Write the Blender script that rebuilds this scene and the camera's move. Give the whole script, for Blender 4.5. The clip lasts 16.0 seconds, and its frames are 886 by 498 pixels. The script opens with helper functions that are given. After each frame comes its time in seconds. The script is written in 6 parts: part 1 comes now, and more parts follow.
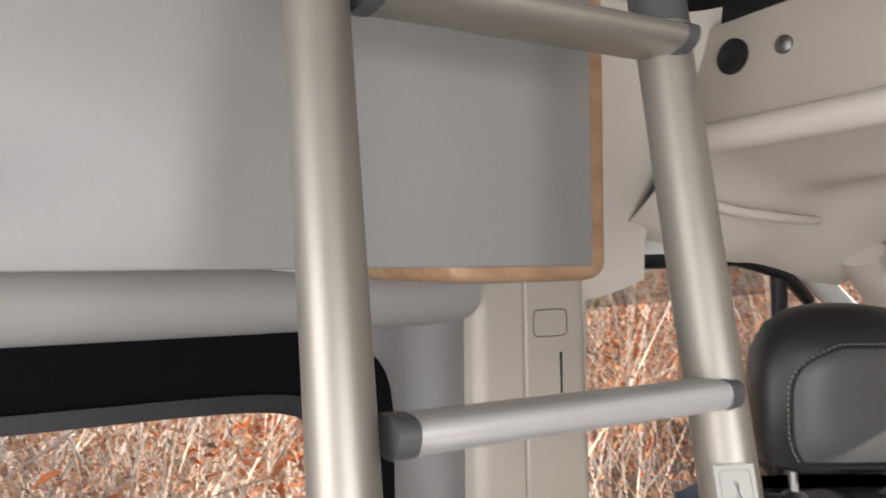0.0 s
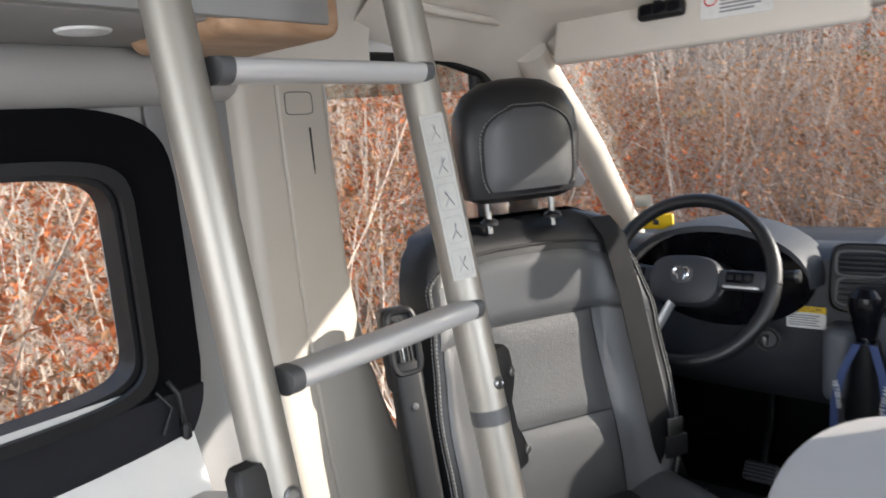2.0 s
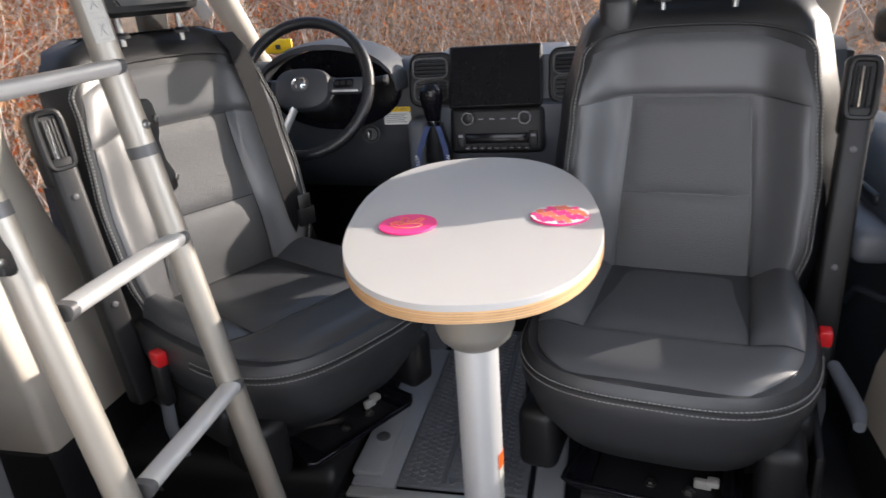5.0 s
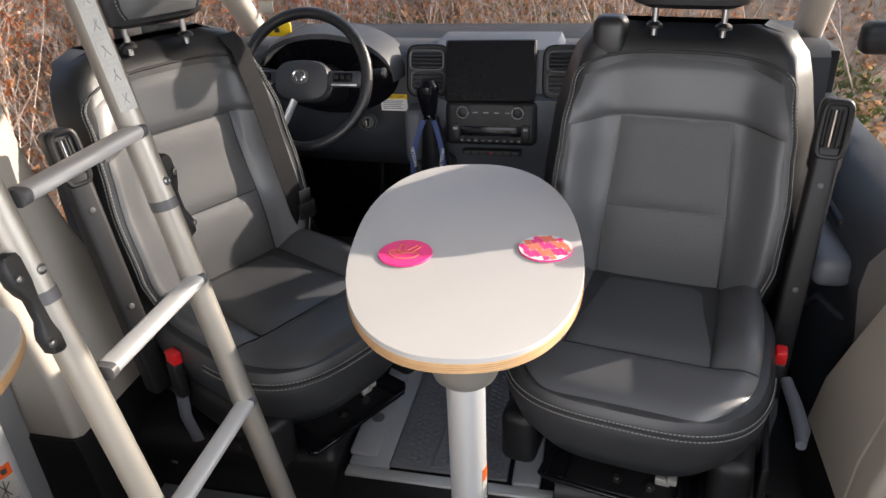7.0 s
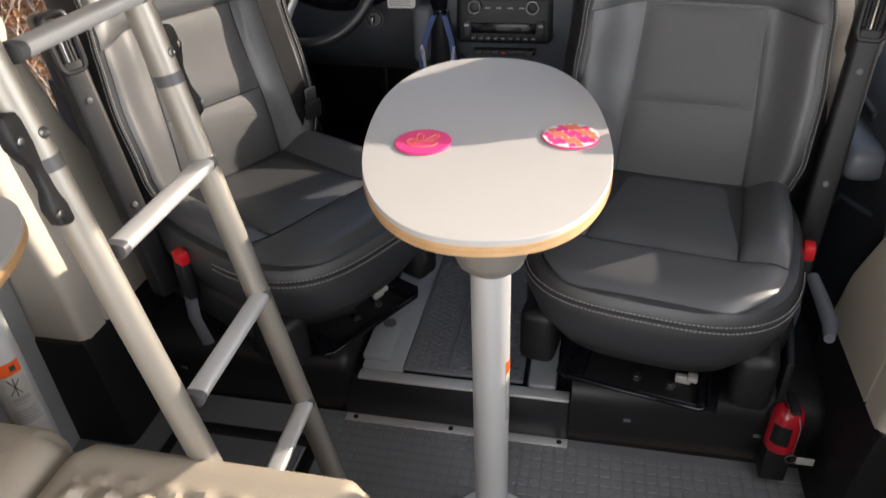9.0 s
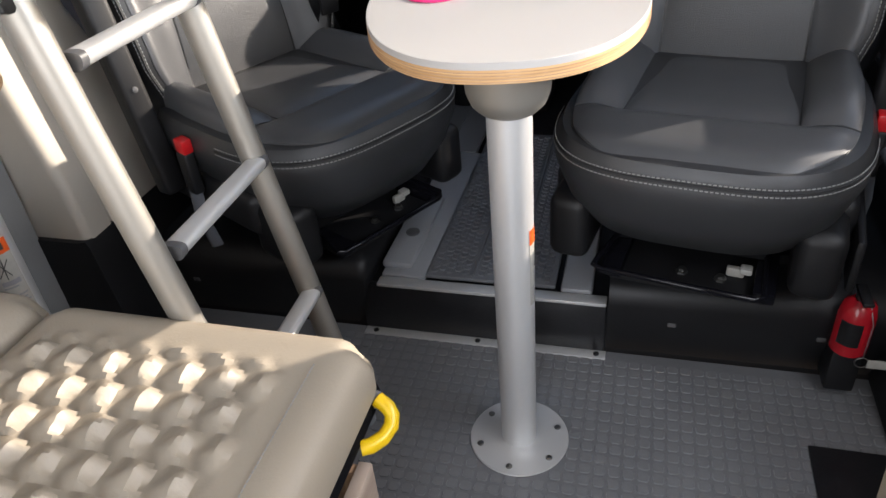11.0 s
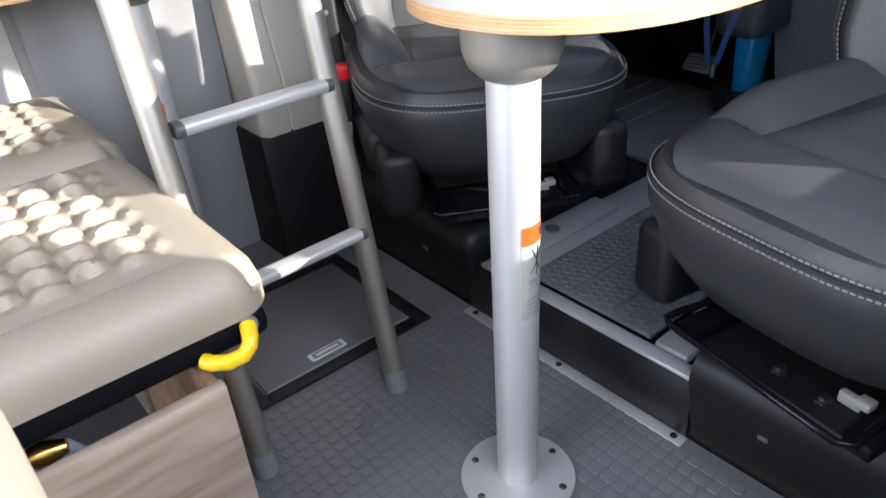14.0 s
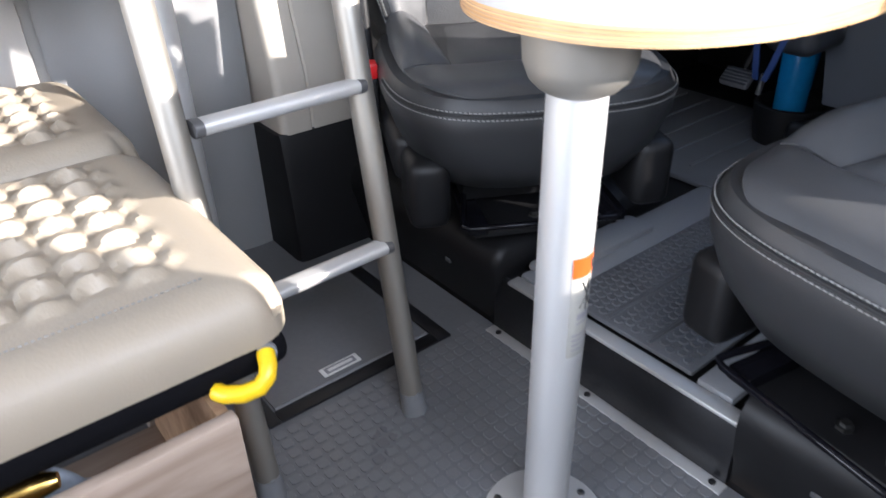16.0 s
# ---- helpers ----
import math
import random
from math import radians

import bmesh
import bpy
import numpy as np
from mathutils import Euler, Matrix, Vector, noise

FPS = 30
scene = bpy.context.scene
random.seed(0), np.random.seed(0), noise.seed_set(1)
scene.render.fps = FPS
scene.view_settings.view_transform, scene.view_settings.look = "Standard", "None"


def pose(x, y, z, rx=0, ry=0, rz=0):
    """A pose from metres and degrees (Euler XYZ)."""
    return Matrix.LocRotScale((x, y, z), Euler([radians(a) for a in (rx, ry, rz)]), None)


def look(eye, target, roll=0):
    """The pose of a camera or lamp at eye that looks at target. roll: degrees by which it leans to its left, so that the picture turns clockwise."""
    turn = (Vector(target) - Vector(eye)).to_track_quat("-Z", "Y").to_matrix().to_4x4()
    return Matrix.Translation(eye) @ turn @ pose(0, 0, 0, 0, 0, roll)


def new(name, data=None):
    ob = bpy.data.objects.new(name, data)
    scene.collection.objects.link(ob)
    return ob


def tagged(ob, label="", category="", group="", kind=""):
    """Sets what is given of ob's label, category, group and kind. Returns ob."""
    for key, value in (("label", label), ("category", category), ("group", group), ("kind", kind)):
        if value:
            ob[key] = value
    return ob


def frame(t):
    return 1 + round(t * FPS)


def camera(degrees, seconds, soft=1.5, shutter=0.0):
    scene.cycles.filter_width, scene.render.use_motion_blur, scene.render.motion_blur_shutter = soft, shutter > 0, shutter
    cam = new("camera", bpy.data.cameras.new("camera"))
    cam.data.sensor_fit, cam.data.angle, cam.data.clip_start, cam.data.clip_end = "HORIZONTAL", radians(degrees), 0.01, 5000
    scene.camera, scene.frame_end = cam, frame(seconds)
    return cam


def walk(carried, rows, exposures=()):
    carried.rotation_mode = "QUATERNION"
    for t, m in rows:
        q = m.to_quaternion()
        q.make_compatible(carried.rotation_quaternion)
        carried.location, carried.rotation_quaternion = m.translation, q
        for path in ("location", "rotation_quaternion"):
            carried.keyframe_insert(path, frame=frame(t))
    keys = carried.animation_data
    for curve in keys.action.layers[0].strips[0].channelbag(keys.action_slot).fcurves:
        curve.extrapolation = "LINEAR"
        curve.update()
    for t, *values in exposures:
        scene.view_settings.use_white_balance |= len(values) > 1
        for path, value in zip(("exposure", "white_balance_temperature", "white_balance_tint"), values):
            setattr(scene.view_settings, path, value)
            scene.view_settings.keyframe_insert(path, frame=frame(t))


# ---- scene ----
cam = camera(63.8, 16.0, 1.5, 0.35)
PATH = [
    (0, (-0.184, -0.4, 1.37), (-1.935, 0.565, 1.413), -0.5),
    (0.5, (-0.153, -0.441, 1.337), (-1.784, 0.716, 1.303), -1.8),
    (1, (-0.1, -0.483, 1.295), (-1.608, 0.824, 1.169), -3.1),
    (1.5, (-0.042, -0.496, 1.249), (-1.482, 0.872, 1.011), -4.0),
    (2, (-0.018, -0.573, 1.221), (-1.304, 0.925, 0.903), -4.8),
    (2.5, (0.023, -0.655, 1.193), (-1.093, 0.952, 0.776), -5.4),
    (3, (0.068, -0.678, 1.154), (-0.905, 0.988, 0.628), -5.6),
    (3.5, (0.078, -0.73, 1.139), (-0.73, 0.996, 0.533), -5.3),
    (4, (0.088, -0.806, 1.136), (-0.56, 0.969, 0.48), -4.9),
    (4.5, (0.116, -0.863, 1.128), (-0.408, 0.939, 0.435), -4.6),
    (5, (0.175, -0.871, 1.128), (-0.268, 0.941, 0.408), -4.1),
    (5.2, (0.198, -0.872, 1.129), (-0.22, 0.942, 0.398), -3.9),
    (7.3, (0.172, -0.886, 1.391), (-0.233, 0.809, 0.409), -2.8),
    (7.5, (0.165, -0.89, 1.408), (-0.24, 0.79, 0.401), -3.1),
    (8, (0.151, -0.894, 1.418), (-0.24, 0.769, 0.379), -3.2),
    (8.5, (0.147, -0.888, 1.359), (-0.229, 0.764, 0.296), -3.0),
    (9, (0.13, -0.881, 1.262), (-0.245, 0.746, 0.162), -2.7),
    (9.5, (0.113, -0.886, 1.182), (-0.258, 0.708, 0.033), -2.2),
    (9.7, (0.111, -0.888, 1.148), (-0.267, 0.699, -0.008), -2.2),
    (11.8, (0.278, -0.817, 1.017), (-0.43, 0.751, -0.004), -10.9),
    (12, (0.317, -0.795, 1.02), (-0.465, 0.781, 0.07), -10.5),
    (12.5, (0.415, -0.726, 0.993), (-0.487, 0.75, -0.01), -5.1),
    (13, (0.474, -0.651, 0.946), (-0.499, 0.699, -0.165), 0.5),
    (13.5, (0.509, -0.587, 0.925), (-0.635, 0.643, -0.16), 0.8),
    (14, (0.551, -0.549, 0.889), (-0.798, 0.51, -0.142), -4.2),
    (14.5, (0.55, -0.534, 0.844), (-0.734, 0.543, -0.247), -3.0),
    (15, (0.547, -0.536, 0.827), (-0.776, 0.525, -0.232), -3.8),
    (15.5, (0.534, -0.535, 0.838), (-0.792, 0.537, -0.207), -2.5),
    (16, (0.453, -0.526, 0.875), (-0.896, 0.524, -0.163), -1.4),
]
EXPOSURES = [(0.0, 2.0, 6900, 15), (1.0, 1.95, 6500, 12), (1.5, 1.82, 5850, 11), (2.0, 1.72, 6450, 12), (3.0, 1.6, 7100, 14), (4.0, 1.6, 6900, 15), (5.0, 1.75, 6600, 15), (9.0, 1.75, 7100, 15), (12.5, 2.0, 6400, 14), (14.0, 2.3, 6200, 14), (16.0, 2.45, 6150, 15)]
walk(cam, [(t, look(eye, target, roll)) for t, eye, target, roll in PATH], EXPOSURES)

# ---- light ----
SUN_TO = Vector((0.829, 0.559, 0.36)).normalized()
world = bpy.data.worlds.new("sky")
scene.world = world
world.use_nodes = True
wn = world.node_tree
sky = wn.nodes.new("ShaderNodeTexSky")
sky.sky_type, sky.sun_disc = "NISHITA", False
sky.sun_elevation = math.asin(SUN_TO.z)
sky.sun_rotation = math.atan2(SUN_TO.x, SUN_TO.y)
wn.links.new(sky.outputs[0], wn.nodes["Background"].inputs[0])
wn.nodes["Background"].inputs[1].default_value = 0.15
sun = new("sun", bpy.data.lights.new("sun", "SUN"))
sun.data.energy, sun.data.angle, sun.data.color = 3.0, radians(0.53), (1.0, 0.93, 0.82)
sun.matrix_world = look(SUN_TO * 20, (0, 0, 0))



def fill_lamp(name, m, w, h, watts, color):
    """Area lamp added as interior fill, standing in for sky light at an unseen opening."""
    la = new(name, bpy.data.lights.new(name, "AREA"))
    la.data.shape, la.data.size, la.data.size_y, la.data.energy, la.data.color = "RECTANGLE", w, h, watts, color
    la.matrix_world = m
    return la


# added fill: one lamp at the sliding door's window, one at the assumed open rear
fill_lamp("side_window_fill", look((0.785, -0.54, 1.16), (-1, -0.54, 1.0)), 1.1, 0.5, 5.0, (0.88, 0.94, 1.0))
fill_lamp("rear_fill", look((-0.11, -2.35, 1.1), (-0.11, 0, 0.9)), 1.5, 1.4, 12.0, (0.92, 0.96, 1.0))

# ---- materials ----


def mat(name, color, rough=0.5, metal=0.0, dark=0.75, scale=8.0, fine=90.0, bump=0.1, spec=0.5, random_tint=0.0):
    """A surface with cloudy wear at one scale, fine grain at another and a little relief."""
    m = bpy.data.materials.new(name)
    m.use_nodes = True
    n, l = m.node_tree.nodes, m.node_tree.links
    b = n["Principled BSDF"]
    b.inputs["Metallic"].default_value = metal
    b.inputs["Specular IOR Level"].default_value = spec
    co = n.new("ShaderNodeTexCoord")
    big, small = n.new("ShaderNodeTexNoise"), n.new("ShaderNodeTexNoise")
    big.inputs["Scale"].default_value, big.inputs["Detail"].default_value = scale, 5
    small.inputs["Scale"].default_value, small.inputs["Detail"].default_value = fine, 3
    for t in (big, small):
        l.new(co.outputs["Object"], t.inputs["Vector"])
    ramp = n.new("ShaderNodeValToRGB")
    ramp.color_ramp.elements[0].position, ramp.color_ramp.elements[1].position = 0.3, 0.7
    ramp.color_ramp.elements[0].color = (*[c * dark for c in color], 1)
    ramp.color_ramp.elements[1].color = (*color, 1)
    mixn = n.new("ShaderNodeMath")
    mixn.operation = "MULTIPLY_ADD"
    mixn.inputs[1].default_value = 0.35
    l.new(small.outputs[0], mixn.inputs[0])
    half = n.new("ShaderNodeMath")
    half.operation = "MULTIPLY"
    half.inputs[1].default_value = 0.65
    l.new(big.outputs[0], half.inputs[0])
    l.new(half.outputs[0], mixn.inputs[2])
    l.new(mixn.outputs[0], ramp.inputs[0])
    out = ramp.outputs[0]
    if random_tint:
        info, hsv = n.new("ShaderNodeNewGeometry"), n.new("ShaderNodeHueSaturation")
        mr = n.new("ShaderNodeMapRange")
        mr.inputs[3].default_value, mr.inputs[4].default_value = 1 - random_tint, 1 + random_tint
        l.new(info.outputs["Random Per Island"], mr.inputs[0])
        l.new(mr.outputs[0], hsv.inputs["Value"])
        l.new(out, hsv.inputs["Color"])
        out = hsv.outputs[0]
    l.new(out, b.inputs["Base Color"])
    rr = n.new("ShaderNodeMapRange")
    rr.inputs[3].default_value, rr.inputs[4].default_value = max(0.03, rough - 0.1), min(1, rough + 0.1)
    l.new(big.outputs[0], rr.inputs[0])
    l.new(rr.outputs[0], b.inputs["Roughness"])
    if bump:
        bp = n.new("ShaderNodeBump")
        bp.inputs["Strength"].default_value, bp.inputs["Distance"].default_value = bump, 0.002
        l.new(small.outputs[0], bp.inputs["Height"])
        l.new(bp.outputs[0], b.inputs["Normal"])
    return m


def wood(name, a, b_, stretch=(1, 12, 12), scale=3.0, rough=0.5):
    m = mat(name, a, rough, bump=0.05)
    n, l = m.node_tree.nodes, m.node_tree.links
    co, mp, no = n.new("ShaderNodeTexCoord"), n.new("ShaderNodeMapping"), n.new("ShaderNodeTexNoise")
    mp.inputs["Scale"].default_value = stretch
    no.inputs["Scale"].default_value, no.inputs["Detail"].default_value, no.inputs["Distortion"].default_value = scale, 8, 0.6
    ramp = n.new("ShaderNodeValToRGB")
    ramp.color_ramp.elements[0].position, ramp.color_ramp.elements[1].position = 0.32, 0.68
    ramp.color_ramp.elements[0].color, ramp.color_ramp.elements[1].color = (*a, 1), (*b_, 1)
    l.new(co.outputs["Object"], mp.inputs[0])
    l.new(mp.outputs[0], no.inputs["Vector"])
    l.new(no.outputs[0], ramp.inputs[0])
    l.new(ramp.outputs[0], n["Principled BSDF"].inputs["Base Color"])
    return m


def glass(name, tint=(1, 1, 1), mix=0.08):
    m = bpy.data.materials.new(name)
    m.use_nodes = True
    n, l = m.node_tree.nodes, m.node_tree.links
    tr, gl, mx = n.new("ShaderNodeBsdfTransparent"), n.new("ShaderNodeBsdfGlossy"), n.new("ShaderNodeMixShader")
    tr.inputs[0].default_value = (*tint, 1)
    gl.inputs["Roughness"].default_value = 0.02
    mx.inputs[0].default_value = mix
    l.new(tr.outputs[0], mx.inputs[1])
    l.new(gl.outputs[0], mx.inputs[2])
    l.new(mx.outputs[0], n["Material Output"].inputs[0])
    return m


M_LINER = mat("warm grey headliner fabric", (0.60, 0.56, 0.50), 0.9, dark=0.9, fine=400, bump=0.15)
M_TRIM = mat("beige grained trim plastic", (0.43, 0.395, 0.34), 0.5, dark=0.9, fine=500, bump=0.06)
M_WALL = mat("pale grey wall covering", (0.34, 0.33, 0.315), 0.6, dark=0.92, fine=300, bump=0.08)
M_DOORW = mat("pearl grey laminate", (0.27, 0.268, 0.262), 0.38, dark=0.93, fine=200, bump=0.03)
M_WHITE = mat("white painted metal", (0.60, 0.60, 0.59), 0.35, dark=0.93, bump=0.02)
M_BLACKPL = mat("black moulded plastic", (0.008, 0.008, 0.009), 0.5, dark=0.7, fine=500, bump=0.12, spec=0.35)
M_DASH = mat("charcoal soft dashboard plastic", (0.030, 0.032, 0.037), 0.55, dark=0.8, fine=600, bump=0.15)
M_DASHL = mat("slate grey console plastic", (0.082, 0.089, 0.104), 0.5, dark=0.85, fine=600, bump=0.1)
M_GLOSS = mat("gloss black plastic", (0.005, 0.005, 0.007), 0.12, dark=0.8, bump=0, spec=0.18)
M_FABRIC = mat("black woven shade fabric", (0.004, 0.004, 0.0055), 0.85, dark=0.7, fine=700, bump=0.4, spec=0.08)
M_FABRICG = mat("dark grey shade fabric", (0.020, 0.020, 0.024), 0.85, dark=0.7, fine=700, bump=0.4, spec=0.15)
M_LEATHER = mat("black grained leather", (0.0085, 0.009, 0.0105), 0.40, dark=0.8, fine=500, bump=0.2)
M_LEATHERG = mat("dark grey leather", (0.058, 0.060, 0.064), 0.40, dark=0.88, fine=560, bump=0.2)
M_LEATHERM = mat("charcoal leather", (0.026, 0.027, 0.029), 0.42, dark=0.85, fine=520, bump=0.22)
M_PERF = mat("perforated grey leather", (0.056, 0.057, 0.059), 0.52, dark=0.85, fine=420, bump=0.6)
M_STITCH = mat("grey thread", (0.24, 0.24, 0.235), 0.8, bump=0)
M_SEAM = mat("dark seam", (0.012, 0.012, 0.013), 0.7, bump=0)
M_ALU = mat("satin champagne aluminium", (0.33, 0.31, 0.275), 0.46, metal=0.7, dark=0.95, fine=350, bump=0.03)
M_ALUS = mat("satin silver aluminium", (0.56, 0.56, 0.555), 0.40, metal=0.5, dark=0.95, fine=350, bump=0.03)
M_STEEL = mat("screw steel", (0.24, 0.24, 0.235), 0.38, metal=1.0, bump=0)
M_CHROME = mat("chrome", (0.75, 0.75, 0.76), 0.12, metal=1.0, bump=0)
M_GREYPL = mat("grey ladder plastic", (0.075, 0.075, 0.078), 0.45, dark=0.85, bump=0.05)
M_GREYLT = mat("light grey foot plastic", (0.20, 0.205, 0.215), 0.5, dark=0.85, bump=0.05)
M_TOP = mat("off-white woven laminate", (0.41, 0.395, 0.38), 0.42, dark=0.96, fine=900, bump=0.12)
M_PLY = wood("birch plywood edge", (0.42, 0.23, 0.09), (0.62, 0.40, 0.20), (2, 2, 160), 2.0)
M_WOODV = wood("walnut veneer edge", (0.30, 0.17, 0.09), (0.45, 0.29, 0.18), (6, 2, 6), 6.0)
M_OAK = wood("greyed oak laminate", (0.27, 0.20, 0.155), (0.44, 0.35, 0.285), (10, 1.2, 10), 4.0)
M_CUSH = mat("cream leatherette", (0.275, 0.236, 0.185), 0.5, dark=0.94, fine=300, bump=0.2)
M_FLOOR = mat("grey rubber floor", (0.142, 0.145, 0.152), 0.38, dark=0.75, scale=5, fine=120, bump=0.15)
M_STUD = mat("grey rubber floor stud", (0.160, 0.163, 0.170), 0.30, dark=0.8, scale=5, fine=120, bump=0.1)
M_MAT = mat("black rubber mat", (0.13, 0.135, 0.145), 0.42, dark=0.75, fine=200, bump=0.2)
M_SILL = mat("grey sill plastic", (0.25, 0.257, 0.272), 0.45, dark=0.85, fine=200, bump=0.1)
M_STEPBLK = mat("scuffed black step plate", (0.012, 0.012, 0.014), 0.4, dark=0.4, scale=25, fine=150, bump=0.2)
M_RED = mat("red plastic", (0.55, 0.012, 0.015), 0.3, bump=0)
M_EXT = mat("red enamel", (0.40, 0.012, 0.02), 0.25, bump=0)
M_YELLOW = mat("yellow vinyl", (0.85, 0.55, 0.01), 0.35, bump=0)
M_ORANGE = mat("orange label", (0.62, 0.08, 0.006), 0.5, bump=0)
M_PAPER = mat("white label paper", (0.72, 0.72, 0.70), 0.6, bump=0)
M_CLEARLBL = mat("frosted grey label", (0.36, 0.35, 0.32), 0.45, bump=0)
M_INK = mat("black ink", (0.03, 0.03, 0.03), 0.6, bump=0)
M_GREYINK = mat("grey ink", (0.25, 0.25, 0.27), 0.6, bump=0)
M_PINK = mat("pink printed cork coaster", (0.83, 0.03, 0.20), 0.5, dark=0.95, bump=0.05)
M_CORAL = mat("coral print", (0.86, 0.19, 0.10), 0.5, bump=0)
M_BELT = mat("black seat belt webbing", (0.007, 0.007, 0.008), 0.65, spec=0.12, dark=0.8, fine=900, bump=0.5)
M_BOTTLE = mat("blue bottle plastic", (0.01, 0.19, 0.42), 0.2, bump=0)
M_LANY = mat("navy lanyard", (0.012, 0.035, 0.13), 0.6, bump=0)
M_BRASS = mat("brass", (0.7, 0.45, 0.13), 0.25, metal=1.0, bump=0)
M_CLOTH = mat("pale blue checked cloth", (0.35, 0.40, 0.47), 0.9, dark=0.6, scale=60, bump=0.2)
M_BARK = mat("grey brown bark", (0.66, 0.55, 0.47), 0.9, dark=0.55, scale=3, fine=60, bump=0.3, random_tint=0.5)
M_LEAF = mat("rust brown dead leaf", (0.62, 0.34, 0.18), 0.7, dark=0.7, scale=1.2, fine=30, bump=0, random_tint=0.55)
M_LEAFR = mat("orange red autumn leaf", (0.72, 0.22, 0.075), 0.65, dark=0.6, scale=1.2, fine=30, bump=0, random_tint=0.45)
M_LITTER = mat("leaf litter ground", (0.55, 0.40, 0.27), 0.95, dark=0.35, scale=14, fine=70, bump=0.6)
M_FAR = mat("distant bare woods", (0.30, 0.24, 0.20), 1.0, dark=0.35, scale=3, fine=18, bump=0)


def translucent(m, share):
    """Thin leaves let part of the sunlight through."""
    n, l = m.node_tree.nodes, m.node_tree.links
    b, tr, mx = n["Principled BSDF"], n.new("ShaderNodeBsdfTranslucent"), n.new("ShaderNodeMixShader")
    l.new(b.inputs["Base Color"].links[0].from_socket, tr.inputs[0])
    mx.inputs[0].default_value = share
    l.new(b.outputs[0], mx.inputs[1])
    l.new(tr.outputs[0], mx.inputs[2])
    l.new(mx.outputs[0], n["Material Output"].inputs[0])


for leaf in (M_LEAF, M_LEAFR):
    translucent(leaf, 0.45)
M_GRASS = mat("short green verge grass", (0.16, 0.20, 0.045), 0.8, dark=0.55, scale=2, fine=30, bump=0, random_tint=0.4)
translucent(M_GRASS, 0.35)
M_GLASS = glass("window glass", (0.97, 0.98, 0.97), 0.05)
M_GUARD = glass("smoky rain guard plastic", (0.55, 0.60, 0.58), 0.22)
M_LENS = mat("milky lamp lens", (0.85, 0.85, 0.83), 0.3, bump=0)

# ---- mesh tools ----


def mesh_ob(name, bm, material, smooth=True):
    me = bpy.data.meshes.new(name)
    bmesh.ops.recalc_face_normals(bm, faces=bm.faces)
    bm.to_mesh(me)
    bm.free()
    me.materials.append(material)
    if smooth:
        me.polygons.foreach_set("use_smooth", [True] * len(me.polygons))
        me.set_sharp_from_angle(angle=radians(38))
    return new(name, me)


def part(name, bm, material, parent, label=""):
    ob = mesh_ob(name, bm, material)
    ob.parent = parent
    if label:
        ob["label"] = label
    return ob


def thing(name, label, category, m=None, group="", kind=""):
    ob = tagged(new(name), label, category, group, kind)
    ob.empty_display_size = 0.05
    if m is not None:
        ob.matrix_basis = m
    return ob


def solid(name, bm, material, label, category, kind="", group=""):
    return tagged(mesh_ob(name, bm, material), label, category, group, kind)


def box(bm, lo, hi, r=0.004, seg=2, m=None):
    """A bevelled box between two corners, added to bm."""
    lo, hi = Vector(lo), Vector(hi)
    tmp = bmesh.new()
    bmesh.ops.create_cube(tmp, size=1)
    d = hi - lo
    bmesh.ops.transform(tmp, matrix=Matrix.Translation((lo + hi) / 2) @ Matrix.Diagonal((*d, 1)), verts=tmp.verts)
    r = min(r, 0.49 * min(abs(c) for c in d))
    if r > 0:
        bmesh.ops.bevel(tmp, geom=tmp.edges[:], offset=r, segments=seg, affect="EDGES", profile=0.5)
    return join(bm, tmp, m)


def join(bm, tmp, m=None):
    if m is not None:
        bmesh.ops.transform(tmp, matrix=m, verts=tmp.verts)
    me = bpy.data.meshes.new("tmp")
    tmp.to_mesh(me)
    tmp.free()
    bm.from_mesh(me)
    bpy.data.meshes.remove(me)
    return bm


def boxed(lo, hi, r=0.004, seg=2, m=None):
    return box(bmesh.new(), lo, hi, r, seg, m)


def rings(bm, rows, cap=True, close=True):
    """Skins a list of rows of points (each row a closed loop if close)."""
    vs = [[bm.verts.new(p) for p in row] for row in rows]
    n = len(vs[0])
    for a, b in zip(vs, vs[1:]):
        for i in range(n if close else n - 1):
            j = (i + 1) % n
            bm.faces.new((a[i], a[j], b[j], b[i]))
    if cap and close:
        bm.faces.new(vs[0][::-1])
        bm.faces.new(vs[-1])
    return bm


def oval(cx, cy, hx, hy, z, n=32, p=2.0):
    """A superellipse of points in a level plane; p = 2 is an ellipse, higher is squarer."""
    out = []
    for i in range(n):
        a = 2 * math.pi * i / n
        c, s = math.cos(a), math.sin(a)
        out.append(Vector((cx + hx * math.copysign(abs(c) ** (2 / p), c), cy + hy * math.copysign(abs(s) ** (2 / p), s), z)))
    return out


def loft(bm, secs, n=32, p=2.0, m=None):
    tmp = rings(bmesh.new(), [oval(*s[:5], n=n, p=s[5] if len(s) > 5 else p) for s in secs])
    return join(bm, tmp, m)


def turned(bm, prof, n=24, m=None):
    """A body of revolution about z from (radius, height) pairs."""
    return loft(bm, [(0, 0, r, r, z) for r, z in prof], n, 2.0, m)


